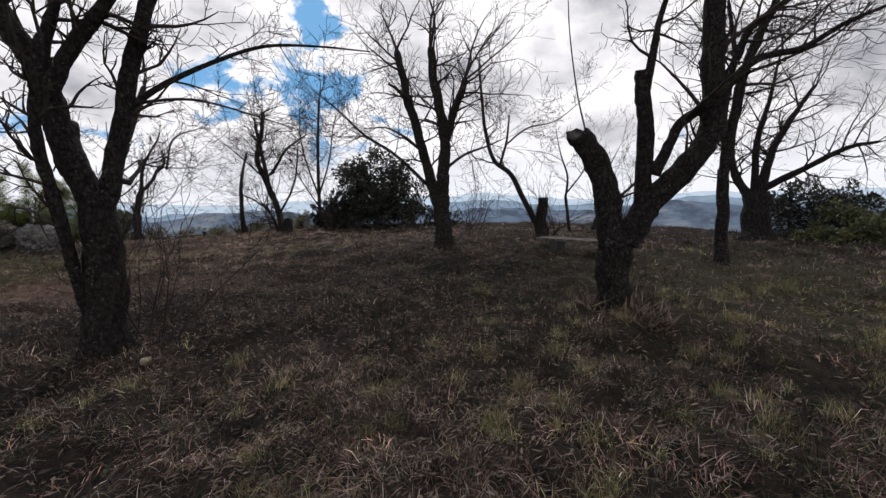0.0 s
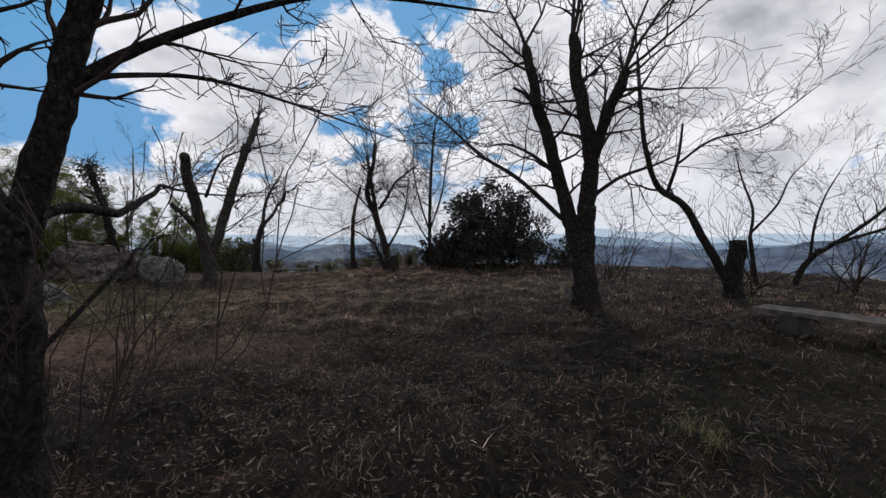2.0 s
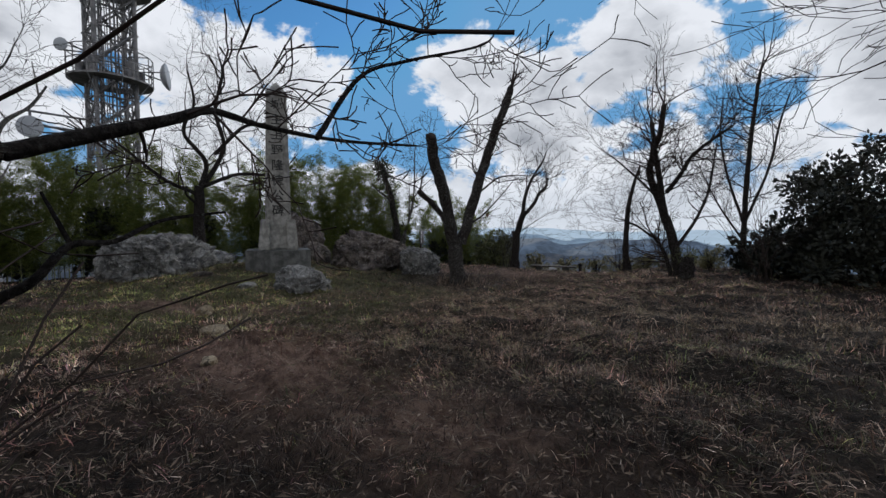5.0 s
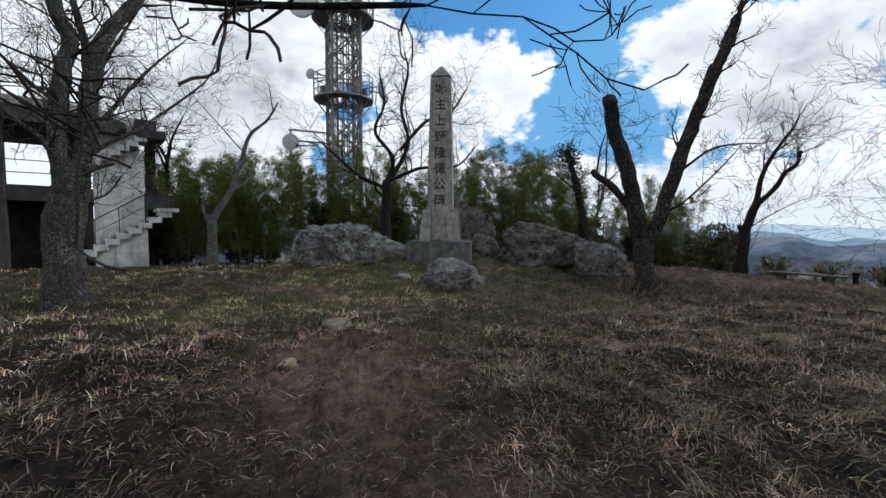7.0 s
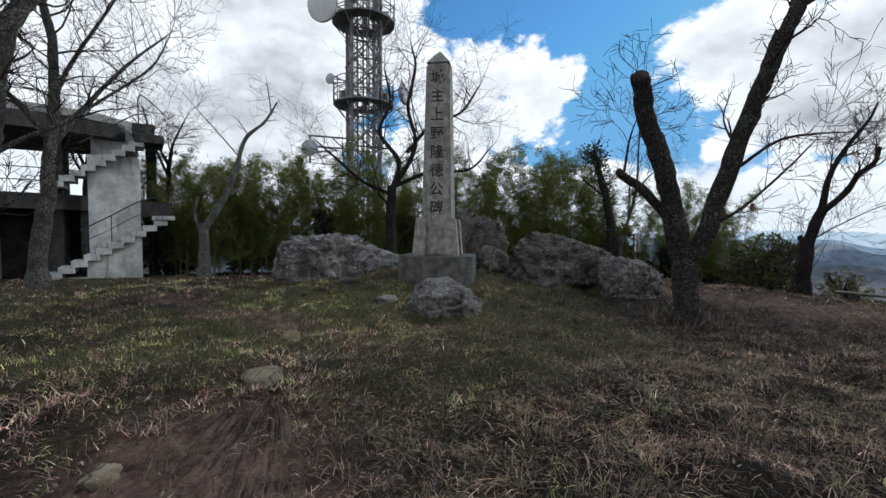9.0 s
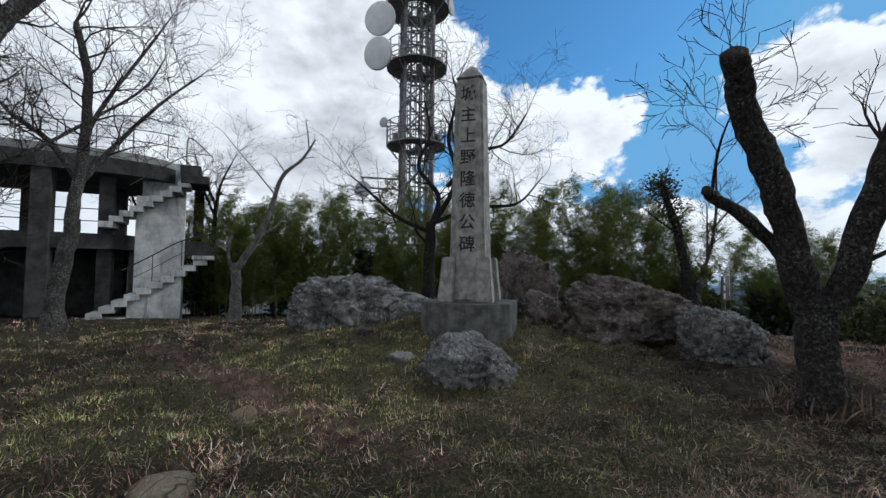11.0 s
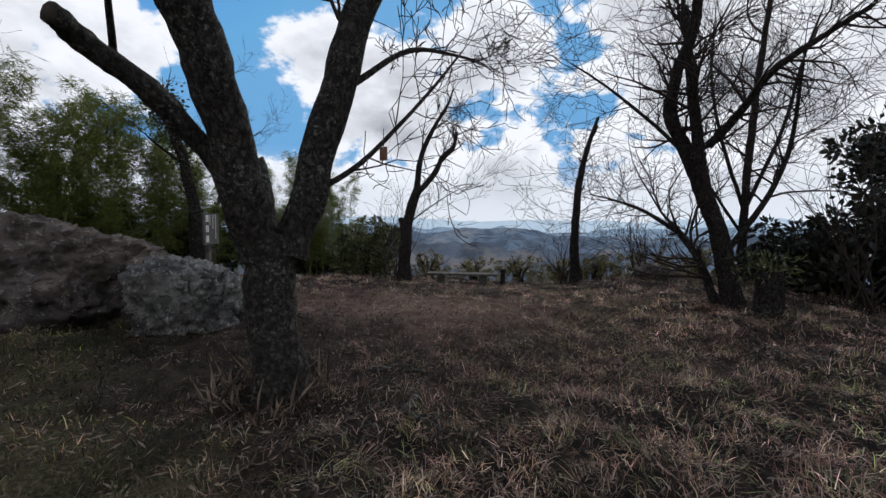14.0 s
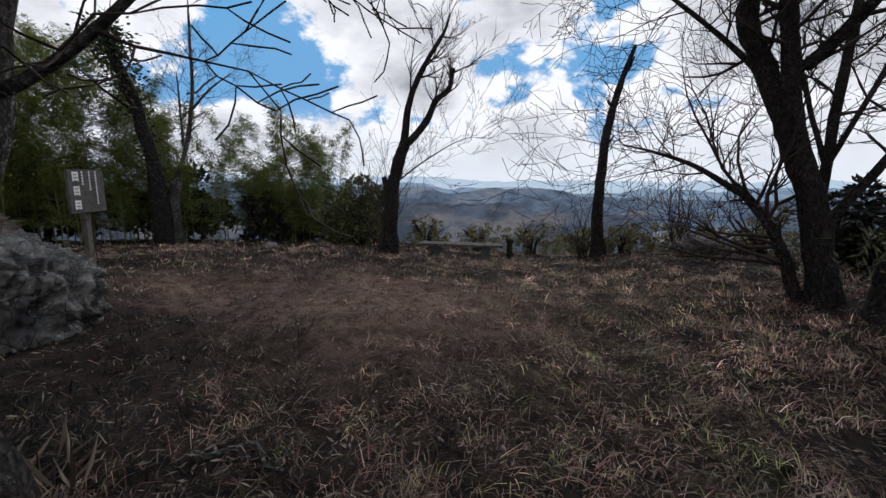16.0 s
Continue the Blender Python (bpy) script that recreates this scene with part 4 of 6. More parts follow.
def bush(name, at, size, label, mat, seed, clumps, leaves, leaf_size, stems=7, category="bush", low=0.12):
    """A leafy bush: stems, and a crown of leaf clumps with gaps."""
    rng = random.Random(seed)
    z0 = floor_at(*at)
    root = thing(name, pose(at[0], at[1], z0 - 0.05), label, category)
    v, f = [], []
    crown_v, crown_f = [], []
    for _ in range(clumps):
        while True:
            q = Vector((rng.uniform(-1, 1), rng.uniform(-1, 1), rng.uniform(low, 1)))
            rad = math.hypot(q.x, q.y) ** 2 + max(0, (q.z - 0.35) / 0.65) ** 2
            edge = 0.72 + 0.7 * noise.noise(Vector((q.x * 2.3, q.y * 2.3, q.z * 2.6 + seed))) + 0.55 * noise.noise(Vector((q.x * 5.5, q.y * 5.5, q.z * 5.5 + seed)))
            if edge * edge * 0.12 < rad < edge * edge:
                break
        c = Vector((q.x * size[0] / 2, q.y * size[1] / 2, q.z * size[2]))
        r = rng.uniform(0.1, 0.3) * size[2] / 3
        for _ in range(leaves):
            o = Vector((rng.gauss(0, 1), rng.gauss(0, 1), rng.gauss(0, 0.8)))
            o = o.normalized() * rng.random() ** 0.4
            p = c + o * r * 1.25
            leaf_cards(crown_v, crown_f, p, o + Vector((0, 0, 0.2)), leaf_size * rng.uniform(0.7, 1.3), leaf_size * 0.3, rng)
    for k in range(stems):
        a = 2 * math.pi * k / stems + rng.random()
        tip = Vector((math.cos(a) * size[0] * 0.33 * rng.uniform(0.3, 1), math.sin(a) * size[1] * 0.33 * rng.uniform(0.3, 1), size[2] * rng.uniform(0.5, 0.85)))
        line = smooth_line([(math.cos(a) * 0.12, math.sin(a) * 0.12, 0), tip * 0.4 + Vector((0, 0, 0.1)), tip], 4)
        tube(v, f, line, [0.045 - 0.035 * i / (len(line) - 1) for i in range(len(line))], 6)
        for _ in range(3):
            grow(v, f, line[rng.randint(3, len(line) - 1)], Vector((rng.gauss(0, 1), rng.gauss(0, 1), 0.7)), size[2] * 0.35, 0.014, 1, rng, 0.8, 0.05, 0.4)
    ob = new("stem", mesh_of("stem", v, f, BARK))
    ob.parent = root
    ob = new("crown", mesh_of("crown", crown_v, crown_f, mat))
    ob.parent = root
    return root


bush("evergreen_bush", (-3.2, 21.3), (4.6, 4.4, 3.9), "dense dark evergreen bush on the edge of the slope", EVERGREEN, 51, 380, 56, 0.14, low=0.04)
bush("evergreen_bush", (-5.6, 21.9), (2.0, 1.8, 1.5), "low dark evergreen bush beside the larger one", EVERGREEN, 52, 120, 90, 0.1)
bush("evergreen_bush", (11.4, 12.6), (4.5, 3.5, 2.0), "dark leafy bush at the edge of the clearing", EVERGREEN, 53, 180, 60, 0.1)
bush("green_bush", (13.2, 11.0), (4.0, 3.0, 1.5), "olive green bush at the edge of the clearing", SHRUB_LEAF, 54, 130, 36, 0.12)
bush("green_bush", (10.4, 10.6), (2.6, 2.2, 1.1), "low olive bush beside the old tree", SHRUB_LEAF, 55, 80, 36, 0.1)
bush("green_bush", (-0.2, 21.4), (2.2, 2.0, 1.3), "low evergreen scrub behind the tall tree", EVERGREEN, 56, 70, 36, 0.11)
bush("green_bush", (-16.4, 20.9), (2.6, 2.2, 1.9), "leafy scrub at the end of the bamboo", SHRUB_LEAF, 57, 110, 40, 0.12)
for k, (bx, by, wide, high) in enumerate(((-14.9, 22.0, 1.5, 0.75), (-13.6, 22.7, 1.9, 0.7), (-12.2, 23.0, 1.7, 0.85), (-10.9, 23.2, 1.8, 0.6), (-9.8, 22.7, 1.5, 0.65), (-8.6, 22.9, 1.7, 0.75), (-7.4, 22.4, 1.4, 0.8))):
    bush("green_bush", (bx, by), (wide, 1.3, high + 0.15), "low yellow-green scrub on the slope behind the bench", SCRUB, 58 + k, 60, 50, 0.055)
# Added dark bushes take the place of shade deep in the bamboo.
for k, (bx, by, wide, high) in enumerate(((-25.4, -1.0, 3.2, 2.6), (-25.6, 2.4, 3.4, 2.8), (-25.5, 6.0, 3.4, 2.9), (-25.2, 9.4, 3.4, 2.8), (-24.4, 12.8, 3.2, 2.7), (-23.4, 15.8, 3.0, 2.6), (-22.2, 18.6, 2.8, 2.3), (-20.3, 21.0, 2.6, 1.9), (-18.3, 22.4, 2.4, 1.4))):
    bush("evergreen_bush", (bx, by), (wide, 2.8, high), "added dark bush that fills in shade inside the bamboo", EVERGREEN, 80 + k, 120, 34, 0.2)

# ivy on the dead trunk
rng = random.Random(61)
v, f = [], []
for axis in (IVY_TREE[0][4],):
    for p in smooth_line(axis, 10):
        for _ in range(30 if p.z < 3.2 else 75):
            o = Vector((rng.gauss(0, 1), rng.gauss(0, 1), rng.gauss(0, 0.7)))
            leaf_cards(v, f, p + o * (0.1 if p.z < 3.2 else 0.2), o, 0.1, 0.035, rng)
ob = new("ivy", mesh_of("ivy", v, f, IVY))
ob.parent = ivy_root
tagged(ob, "dark ivy leaves")


# ---- bamboo ----
def bamboo_kind(seed, tall):
    rng = random.Random(seed)
    cv, cf, lv, lf = [], [], [], []
    bend = Vector((rng.gauss(0, 1), rng.gauss(0, 1), 0)).normalized()
    line = [bend * 1.0 * (i / 11) ** 2.6 + Vector((0, 0, tall * (i / 11) - 0.35 * (i / 11) ** 4)) for i in range(12)]
    tube(cv, cf, line, [0.014 * (1 - 0.88 * i / 11) for i in range(12)], 6)
    for b in range(60):
        up = 0.08 + 0.92 * ((b + rng.random()) / 60) ** 0.85
        k = min(int(up * 11), 10)
        at = line[k].lerp(line[k + 1], min(1.0, up * 11 - k))
        w = Vector((rng.gauss(0, 1), rng.gauss(0, 1), rng.uniform(0.35, 1.3))).normalized()
        n = rng.uniform(0.35, 0.9) * (1.15 - 0.85 * up)
        br = [at, at + w * n * 0.55 + Vector((0, 0, 0.04)), at + w * n - Vector((0, 0, 0.1 * n))]
        tube(cv, cf, br, [0.004, 0.003, 0.0015], 3)
        for j in range(7):
            # a drooping fan of leaves at each node of the branch
            p = br[0].lerp(br[1], 0.3 + 0.28 * j) if j < 3 else br[1].lerp(br[2], (j - 2) / 4)
            p = p + Vector((rng.gauss(0, 0.04), rng.gauss(0, 0.04), rng.gauss(0, 0.03)))
            for _ in range(5):
                leaf_cards(lv, lf, p + Vector((rng.gauss(0, 0.05), rng.gauss(0, 0.05), rng.gauss(0, 0.05))), w * 0.7 + Vector((rng.gauss(0, 0.5), rng.gauss(0, 0.5), rng.uniform(-1.0, 0.05))), rng.uniform(0.08, 0.17), 0.0085, rng)
    return mesh_of("culm", cv, cf, BAMBOO_CULM), mesh_of("foliage", lv, lf, BAMBOO_LEAF, False)


KINDS = [bamboo_kind(70 + k, (3.8, 4.4, 4.9, 5.2, 4.5, 3.0)[k]) for k in range(6)]
rng = random.Random(77)
EDGE = [Vector(p) for p in ((-25.5, -4.5, 0), (-23.0, 0.8, 0), (-23.2, 5.5, 0), (-22.6, 10.5, 0), (-21.3, 14.5, 0), (-20.2, 18.6, 0), (-17.6, 21.2, 0))]


def bamboo(p, kind, scale):
    root = thing("bamboo", pose(p.x, p.y, floor_at(p.x, p.y) - 0.05, 0, 0, rng.uniform(0, 360)), "leafy green bamboo in a dense thicket", "bamboo", "bamboo thicket")
    root.scale = (scale, scale, scale)
    for name, me in zip(("culm", "foliage"), KINDS[kind]):
        ob = new(name, me)
        ob.parent = root


for i in range(len(EDGE) - 1):
    a, b = EDGE[i], EDGE[i + 1]
    out_way = Vector((-(b - a).y, (b - a).x, 0)).normalized()
    count = int((b - a).length / 0.094)
    for k in range(count):
        p = a.lerp(b, (k + rng.random()) / count) + out_way * rng.uniform(-0.2, 1) ** 2 * 3.0 * rng.random()
        deep = rng.random() ** 1.3
        p = p + out_way * deep * 3.2
        low = (1.12, 1.16, 1.16, 1.14, 1.08, 0.84)[i]
        bamboo(p, rng.choice((0, 1, 2, 3, 4, 5)), low * (rng.uniform(0.7, 1.0) + 0.28 * deep))


# ---- rocks ----
def rock(name, at, size, turn, seed, label, mat, sharp=0.3, sink=0.25, detail=5, lift=0.0):
    """A weathered boulder with clefts and a broken outline."""
    bm = bmesh.new()
    bmesh.ops.create_icosphere(bm, subdivisions=detail, radius=1.0)
    off = Vector((seed * 3.1, seed * 1.7, seed * 0.9))
    pr = random.Random(int(seed * 17))
    cuts = []
    for _ in range(46):
        q = Vector((pr.gauss(0, 1), pr.gauss(0, 1), pr.gauss(0, 1))).normalized()
        cuts.append((q, pr.uniform(0.74, 1.0)))
    for v in bm.verts:
        d = v.co.normalized()
        r = 1.25
        for q, far in cuts:
            c = q.dot(d)
            if c > 0.3:
                r = min(r, far / c)
        r *= 1 + sharp * 0.4 * noise.fractal(d * 1.5 + off, 1.1, 2.0, 3)
        cell = noise.voronoi(d * 3.1 + off)[0]
        r -= sharp * 0.42 * max(0, 0.17 - (cell[1] - cell[0])) / 0.17 * (0.4 + 0.6 * noise.noise(d * 2 + off))
        r += sharp * 0.13 * noise.fractal(d * 4.2 + off, 0.8, 2.2, 5) - 0.02
        r += 0.05 - sharp * (0.42 * abs(noise.noise(d * 3.6 + off * 1.3)) + 0.34 * abs(noise.noise(d * 8.5 + off)) + 0.2 * abs(noise.noise(d * 19 + off)) + 0.1 * abs(noise.noise(d * 41 + off)))
        r += 0.03 * noise.noise(d * 10 + off) + 0.018 * noise.noise(d * 23 + off)
        p = d * r
        p.z = math.copysign(abs(p.z) ** 0.8, p.z)
        v.co = Vector((p.x * size[0], p.y * size[1], p.z * size[2]))
    me = bpy.data.meshes.new(name)
    bm.to_mesh(me)
    bm.free()
    me.materials.append(mat)
    me.polygons.foreach_set("use_smooth", [True] * len(me.polygons))
    ob = new(name, me)
    ob.matrix_basis = pose(at[0], at[1], floor_at(*at) + size[2] * (1 - 2 * sink) + lift, 0, 0, turn)
    return tagged(ob, label, "rock", "rocks round the monument")


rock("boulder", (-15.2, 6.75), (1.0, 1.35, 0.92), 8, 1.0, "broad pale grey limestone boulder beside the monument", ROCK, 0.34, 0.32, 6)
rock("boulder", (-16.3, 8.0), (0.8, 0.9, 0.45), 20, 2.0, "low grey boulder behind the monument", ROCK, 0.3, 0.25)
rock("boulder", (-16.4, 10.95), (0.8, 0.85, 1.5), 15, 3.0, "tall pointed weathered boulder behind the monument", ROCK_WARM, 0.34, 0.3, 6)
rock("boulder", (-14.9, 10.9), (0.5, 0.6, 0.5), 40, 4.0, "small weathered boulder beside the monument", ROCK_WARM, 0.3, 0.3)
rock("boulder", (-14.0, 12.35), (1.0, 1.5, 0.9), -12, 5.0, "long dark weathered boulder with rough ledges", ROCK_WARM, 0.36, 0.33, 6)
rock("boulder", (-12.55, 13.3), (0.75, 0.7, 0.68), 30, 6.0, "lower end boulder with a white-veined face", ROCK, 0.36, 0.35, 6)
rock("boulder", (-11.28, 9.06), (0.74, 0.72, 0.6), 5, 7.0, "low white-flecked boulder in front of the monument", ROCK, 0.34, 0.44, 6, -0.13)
rock("boulder", (-12.1, 8.1), (0.2, 0.26, 0.12), 15, 8.0, "flat stone sunk in the turf", ROCK, 0.3, 0.35, 4)
rock("boulder", (-13.2, 7.4), (0.14, 0.3, 0.09), -30, 9.0, "long narrow stone lying on the mound", ROCK_WARM, 0.25, 0.3, 3)
rock("stone", (-8.7, 6.75), (0.2, 0.24, 0.11), 10, 10.0, "pale stone half sunk in the grass", STONE_PALE, 0.2, 0.3, 3)
rock("stone", (-6.85, 6.3), (0.1, 0.13, 0.06), 60, 11.0, "small buff stone in the grass", STONE_PALE, 0.2, 0.3, 3)
rock("stone", (-9.8, 6.8), (0.13, 0.15, 0.12), 30, 12.0, "small pale upright stone in the turf", STONE_PALE, 0.2, 0.25, 3)
rock("stone", (-2.75, 3.75), (0.06, 0.07, 0.035), 30, 13.0, "small white stone at the foot of the tree", STONE_PALE, 0.2, 0.3, 2)
rock("stone", (-17.6, 18.9), (0.2, 0.5, 0.1), 50, 14.0, "flat pale stone in front of the bamboo", ROCK, 0.2, 0.3, 3)
rock("boulder", (-8.4, 21.5), (0.35, 0.5, 0.3), 50, 15.0, "dark block of stone on the edge of the slope", ROCK_WARM, 0.2, 0.3, 3)


# ---- the monument ----
def frustum(bm, w0, d0, w1, d1, z0, z1, cx=0.0, cy=0.0, bevel=0.012):
    low = [bm.verts.new((cx + sx * w0 / 2, cy + sy * d0 / 2, z0)) for sx, sy in ((-1, -1), (1, -1), (1, 1), (-1, 1))]
    top = [bm.verts.new((cx + sx * w1 / 2, cy + sy * d1 / 2, z1)) for sx, sy in ((-1, -1), (1, -1), (1, 1), (-1, 1))]
    bm.faces.new(low[::-1])
    bm.faces.new(top)
    for k in range(4):
        bm.faces.new((low[k], low[(k + 1) % 4], top[(k + 1) % 4], top[k]))
    if bevel:
        bmesh.ops.bevel(bm, geom=list({e for v in low + top for e in v.link_edges}), offset=bevel, segments=2, affect="EDGES")


MON = (-13.55, 9.3)
FACE = -19.0   # degrees: the way the front looks
mz = floor_at(*MON)
monument = thing("stone_monument", pose(MON[0], MON[1], 0, 0, 0, FACE + 90), "tall granite obelisk with carved characters on a stepped plinth", "monument")
bm = bmesh.new()
pts = [(0.47, -0.8), (0.8, -0.47), (0.8, 0.47), (0.47, 0.8), (-0.47, 0.8), (-0.8, 0.47), (-0.8, -0.47), (-0.47, -0.8)]
low = [bm.verts.new((x, y, mz - 0.35)) for x, y in pts]
top = [bm.verts.new((x, y, 0.92)) for x, y in pts]
bm.faces.new(top)
bm.faces.new(low[::-1])
for k in range(8):
    bm.faces.new((low[k], low[(k + 1) % 8], top[(k + 1) % 8], top[k]))
bmesh.ops.recalc_face_normals(bm, faces=bm.faces)
bmesh.ops.bevel(bm, geom=[e for e in bm.edges], offset=0.018, segments=2, affect="EDGES")
part("plinth", bm, GRANITE_DARK, monument, "dark stained octagonal plinth")
for sx in (-1, 1):
    for sy in (-1, 1):
        bm = bmesh.new()
        frustum(bm, 0.29, 0.29, 0.23, 0.23, 0.92, 1.72, sx * 0.35, sy * 0.35, 0.02)
        for w in bm.verts:
            k = (w.co.z - 0.92) / 0.8
            w.co.x -= sx * 0.04 * k
            w.co.y -= sy * 0.04 * k
        part("corner_block", bm, GRANITE, monument)
bm = bmesh.new()
frustum(bm, 0.68, 0.68, 0.5, 0.5, 0.92, 5.02, bevel=0.045)
part("shaft", bm, GRANITE, monument)
bm = bmesh.new()
frustum(bm, 0.5, 0.5, 0.05, 0.05, 5.02, 5.34, bevel=0.02)
for w in bm.verts:
    k = (w.co.z - 5.02) / 0.32
    bulge = 1 + 0.55 * math.sin(max(0, min(1, k)) * math.pi) * 0.5
    w.co.x *= bulge
    w.co.y *= bulge
part("cap", bm, GRANITE, monument)


def writing(text, size, mat, parent, m, name="writing", depth=0.004, wide=1.0):
    """Raised letters as a mesh."""
    cu = bpy.data.curves.new(name, "FONT")
    cu.body, cu.size, cu.extrude, cu.align_x, cu.align_y = text, size, depth, "CENTER", "CENTER"
    cu.resolution_u, cu.offset = 3, size * 0.012
    tmp = bpy.data.objects.new(name, cu)
    me = bpy.data.meshes.new_from_object(tmp)
    bpy.data.objects.remove(tmp)
    me.materials.append(mat)
    ob = new(name, me)
    ob.parent = parent
    ob.matrix_basis = m @ Matrix.Diagonal((wide, 1, 1, 1))
    return ob


for k, c in enumerate("城主上野隆徳公碑"):
    z = 4.7 - k * 0.395
    y = -(0.34 - (z - 0.92) / 4.1 * 0.09) - 0.002
    ob = writing(c, 0.3, INK, monument, pose(0, y, z, 90 - 1.4, 0, 0), "character")
    tagged(ob, "carved dark character")


# ---- benches ----
def bench(at, turn, length, tall, label):
    root = thing("bench", pose(at[0], at[1], floor_at(*at), 0, 0, turn), label, "bench", "benches")
    for k in range(3):
        bm = bmesh.new()
        box(bm, (-length / 2, -0.2 + k * 0.137, tall - 0.055), (length / 2, -0.2 + k * 0.137 + 0.128, tall), 0.008)
        part("plank", bm, PLANK, root)
    for s in (-1, 1):
        bm = bmesh.new()
        box(bm, (s * length * 0.3 - 0.1, -0.17, -0.15), (s * length * 0.3 + 0.1, 0.17, tall - 0.055), 0.015)
        part("support", bm, CONCRETE_DARK, root, "dark concrete support")
    return root


bench((2.75, 8.25), -45, 1.9, 0.34, "weathered low wooden bench under the trees")
bench((-13.1, 21.0), 28, 1.95, 0.37, "weathered low wooden bench facing the view")


# ---- notice board ----
sign = thing("notice_board", pose(-13.65, 14.2, floor_at(-13.65, 14.2), 0, 0, 38 + 90), "small dark notice board with white characters on a post", "sign")
bm = bmesh.new()
box(bm, (-0.035, 0.0, -0.1), (0.035, 0.06, 1.2), 0.006)
part("post", bm, PLANK, sign)
bm = bmesh.new()
box(bm, (-0.25, -0.03, 0.86), (0.25, 0.0, 1.32), 0.008)
for w in bm.verts:
    if w.co.z > 1.2:
        w.co.z += 0.05 * (1 - abs(w.co.x) / 0.25)
part("board", bm, BOARD, sign)
for k in range(3):
    bm = bmesh.new()
    for j in range(3):
        box(bm, (-0.19, -0.034, 1.275 - k * 0.15 - j * 0.034), (-0.12, -0.031, 1.298 - k * 0.15 - j * 0.034))
    for x in (-0.195, -0.13):
        box(bm, (x, -0.035, 1.2 - k * 0.15), (x + 0.016, -0.0315, 1.3 - k * 0.15))
    part("character", bm, LETTER, sign, "unreadable white character")
for k, (x, rows) in enumerate(((-0.07, 5), (0.03, 7), (0.12, 12))):
    bm = bmesh.new()
    for j in range(rows):
        box(bm, (x, -0.034, 1.285 - j * 0.031), (x + 0.018, -0.031, 1.305 - j * 0.031))
    part("text_column", bm, LETTER, sign, "column of small white writing")

# a tag hung on a twig
tag = thing("hanging_tag", pose(-9.19, 12.87, 1.83), "small reddish wooden tag hung on a twig", "tag")
bm = bmesh.new()
box(bm, (-0.03, -0.006, -0.05), (0.03, 0.006, 0.04), 0.003)
part("plate", bm, TAG, tag)
bm = bmesh.new()
box(bm, (-0.002, -0.002, 0.04), (0.002, 0.002, 0.16))
part("string", bm, RAIL, tag)

# ---- small things on the ground ----
post = thing("short_post", pose(-12.1, 21.55, floor_at(-12.1, 21.55)), "short dark wooden post beside the bench", "post")
bm = bmesh.new()
box(bm, (-0.05, -0.05, -0.1), (0.05, 0.05, 0.42), 0.012)
part("shaft", bm, BARK, post)
bm = bmesh.new()
box(bm, (-0.07, -0.07, 0.42), (0.07, 0.07, 0.52), 0.02)
part("cap", bm, BARK, post)

stump = thing("tree_stump", pose(-6.55, 18.0, floor_at(-6.55, 18.0)), "rotten sawn tree stump beside the twin tree", "stump")
v, f = [], []
tube(v, f, smooth_line([(0, 0, -0.1), (0.02, 0, 0.3), (0.0, 0.03, 0.62)], 4), [0.24, 0.21, 0.19, 0.18, 0.175, 0.17, 0.17, 0.165, 0.16], 12, True, 0.12, 5.0)
fm = [0] * len(f)
fm[-1] = 1
ob = new("trunk", mesh_of("trunk", v, f, [BARK, CUT], True, fm))
ob.parent = stump
rng = random.Random(88)
v, f = [], []
for _ in range(180):
    o = Vector((rng.gauss(0, 0.14), rng.gauss(0, 0.14), rng.uniform(0.5, 0.85)))
    leaf_cards(v, f, o, (o.x, o.y, rng.uniform(-0.3, 0.5)), rng.uniform(0.08, 0.15), 0.011, rng)
ob = new("sprout", mesh_of("sprout", v, f, SHRUB_LEAF, False))
ob.parent = stump
tagged(ob, "narrow leafy bamboo grass sprouts", kind="stuff")


def fallen(at, turn, length, r, seed, mat, label):
    rng = random.Random(seed)
    root = thing("fallen_branch", pose(at[0], at[1], 0, 0, 0, turn), label, "branch", "fallen branches")
    line = []
    c, s = math.cos(radians(turn)), math.sin(radians(turn))
    for k in range(7):
        x, y = (k / 6 - 0.5) * length, 0.08 * math.sin(k * 1.3 + seed)
        line.append((x, y, floor_at(at[0] + c * x - s * y, at[1] + s * x + c * y) + 0.04))
    v, f = [], []
    tube(v, f, line, [r * (1 - 0.6 * k / 6) for k in range(7)], 6, True, 0.1, seed)
    ob = new("stick", mesh_of("stick", v, f, mat))
    ob.parent = root
    v, f = [], []
    for k in (2, 3, 4, 5):
        grow(v, f, line[k], (0.8, rng.choice((-0.7, 0.7)), 0.15), length * 0.3, r * 0.45, 1, rng, 0.6, -0.02, 0.3)
    ob = new("twig", mesh_of("twig", v, f, mat))
    ob.parent = root


rng = random.Random(90)
for k in range(13):
    fallen((rng.uniform(-1.2, 1.6), rng.uniform(6.9, 9.0)), rng.uniform(-40, 40), rng.uniform(0.5, 1.3), rng.uniform(0.008, 0.016), 100 + k, BARK_PALE, "thin grey fallen branch in the grass")
for x, y, a, n, r in ((-3.6, 5.6, 60, 0.9, 0.012), (-8.9, 12.9, -35, 0.6, 0.03), (-9.6, 13.6, 20, 0.5, 0.02), (-2.2, 2.4, 15, 0.7, 0.008), (0.9, 1.7, 40, 0.6, 0.008), (-6.2, 14.9, 10, 0.8, 0.01), (-5.4, 8.1, 80, 0.5, 0.008)):
    fallen((x, y), a, n, r, 130 + int(n * 100), BARK_PALE, "thin grey fallen branch in the grass")

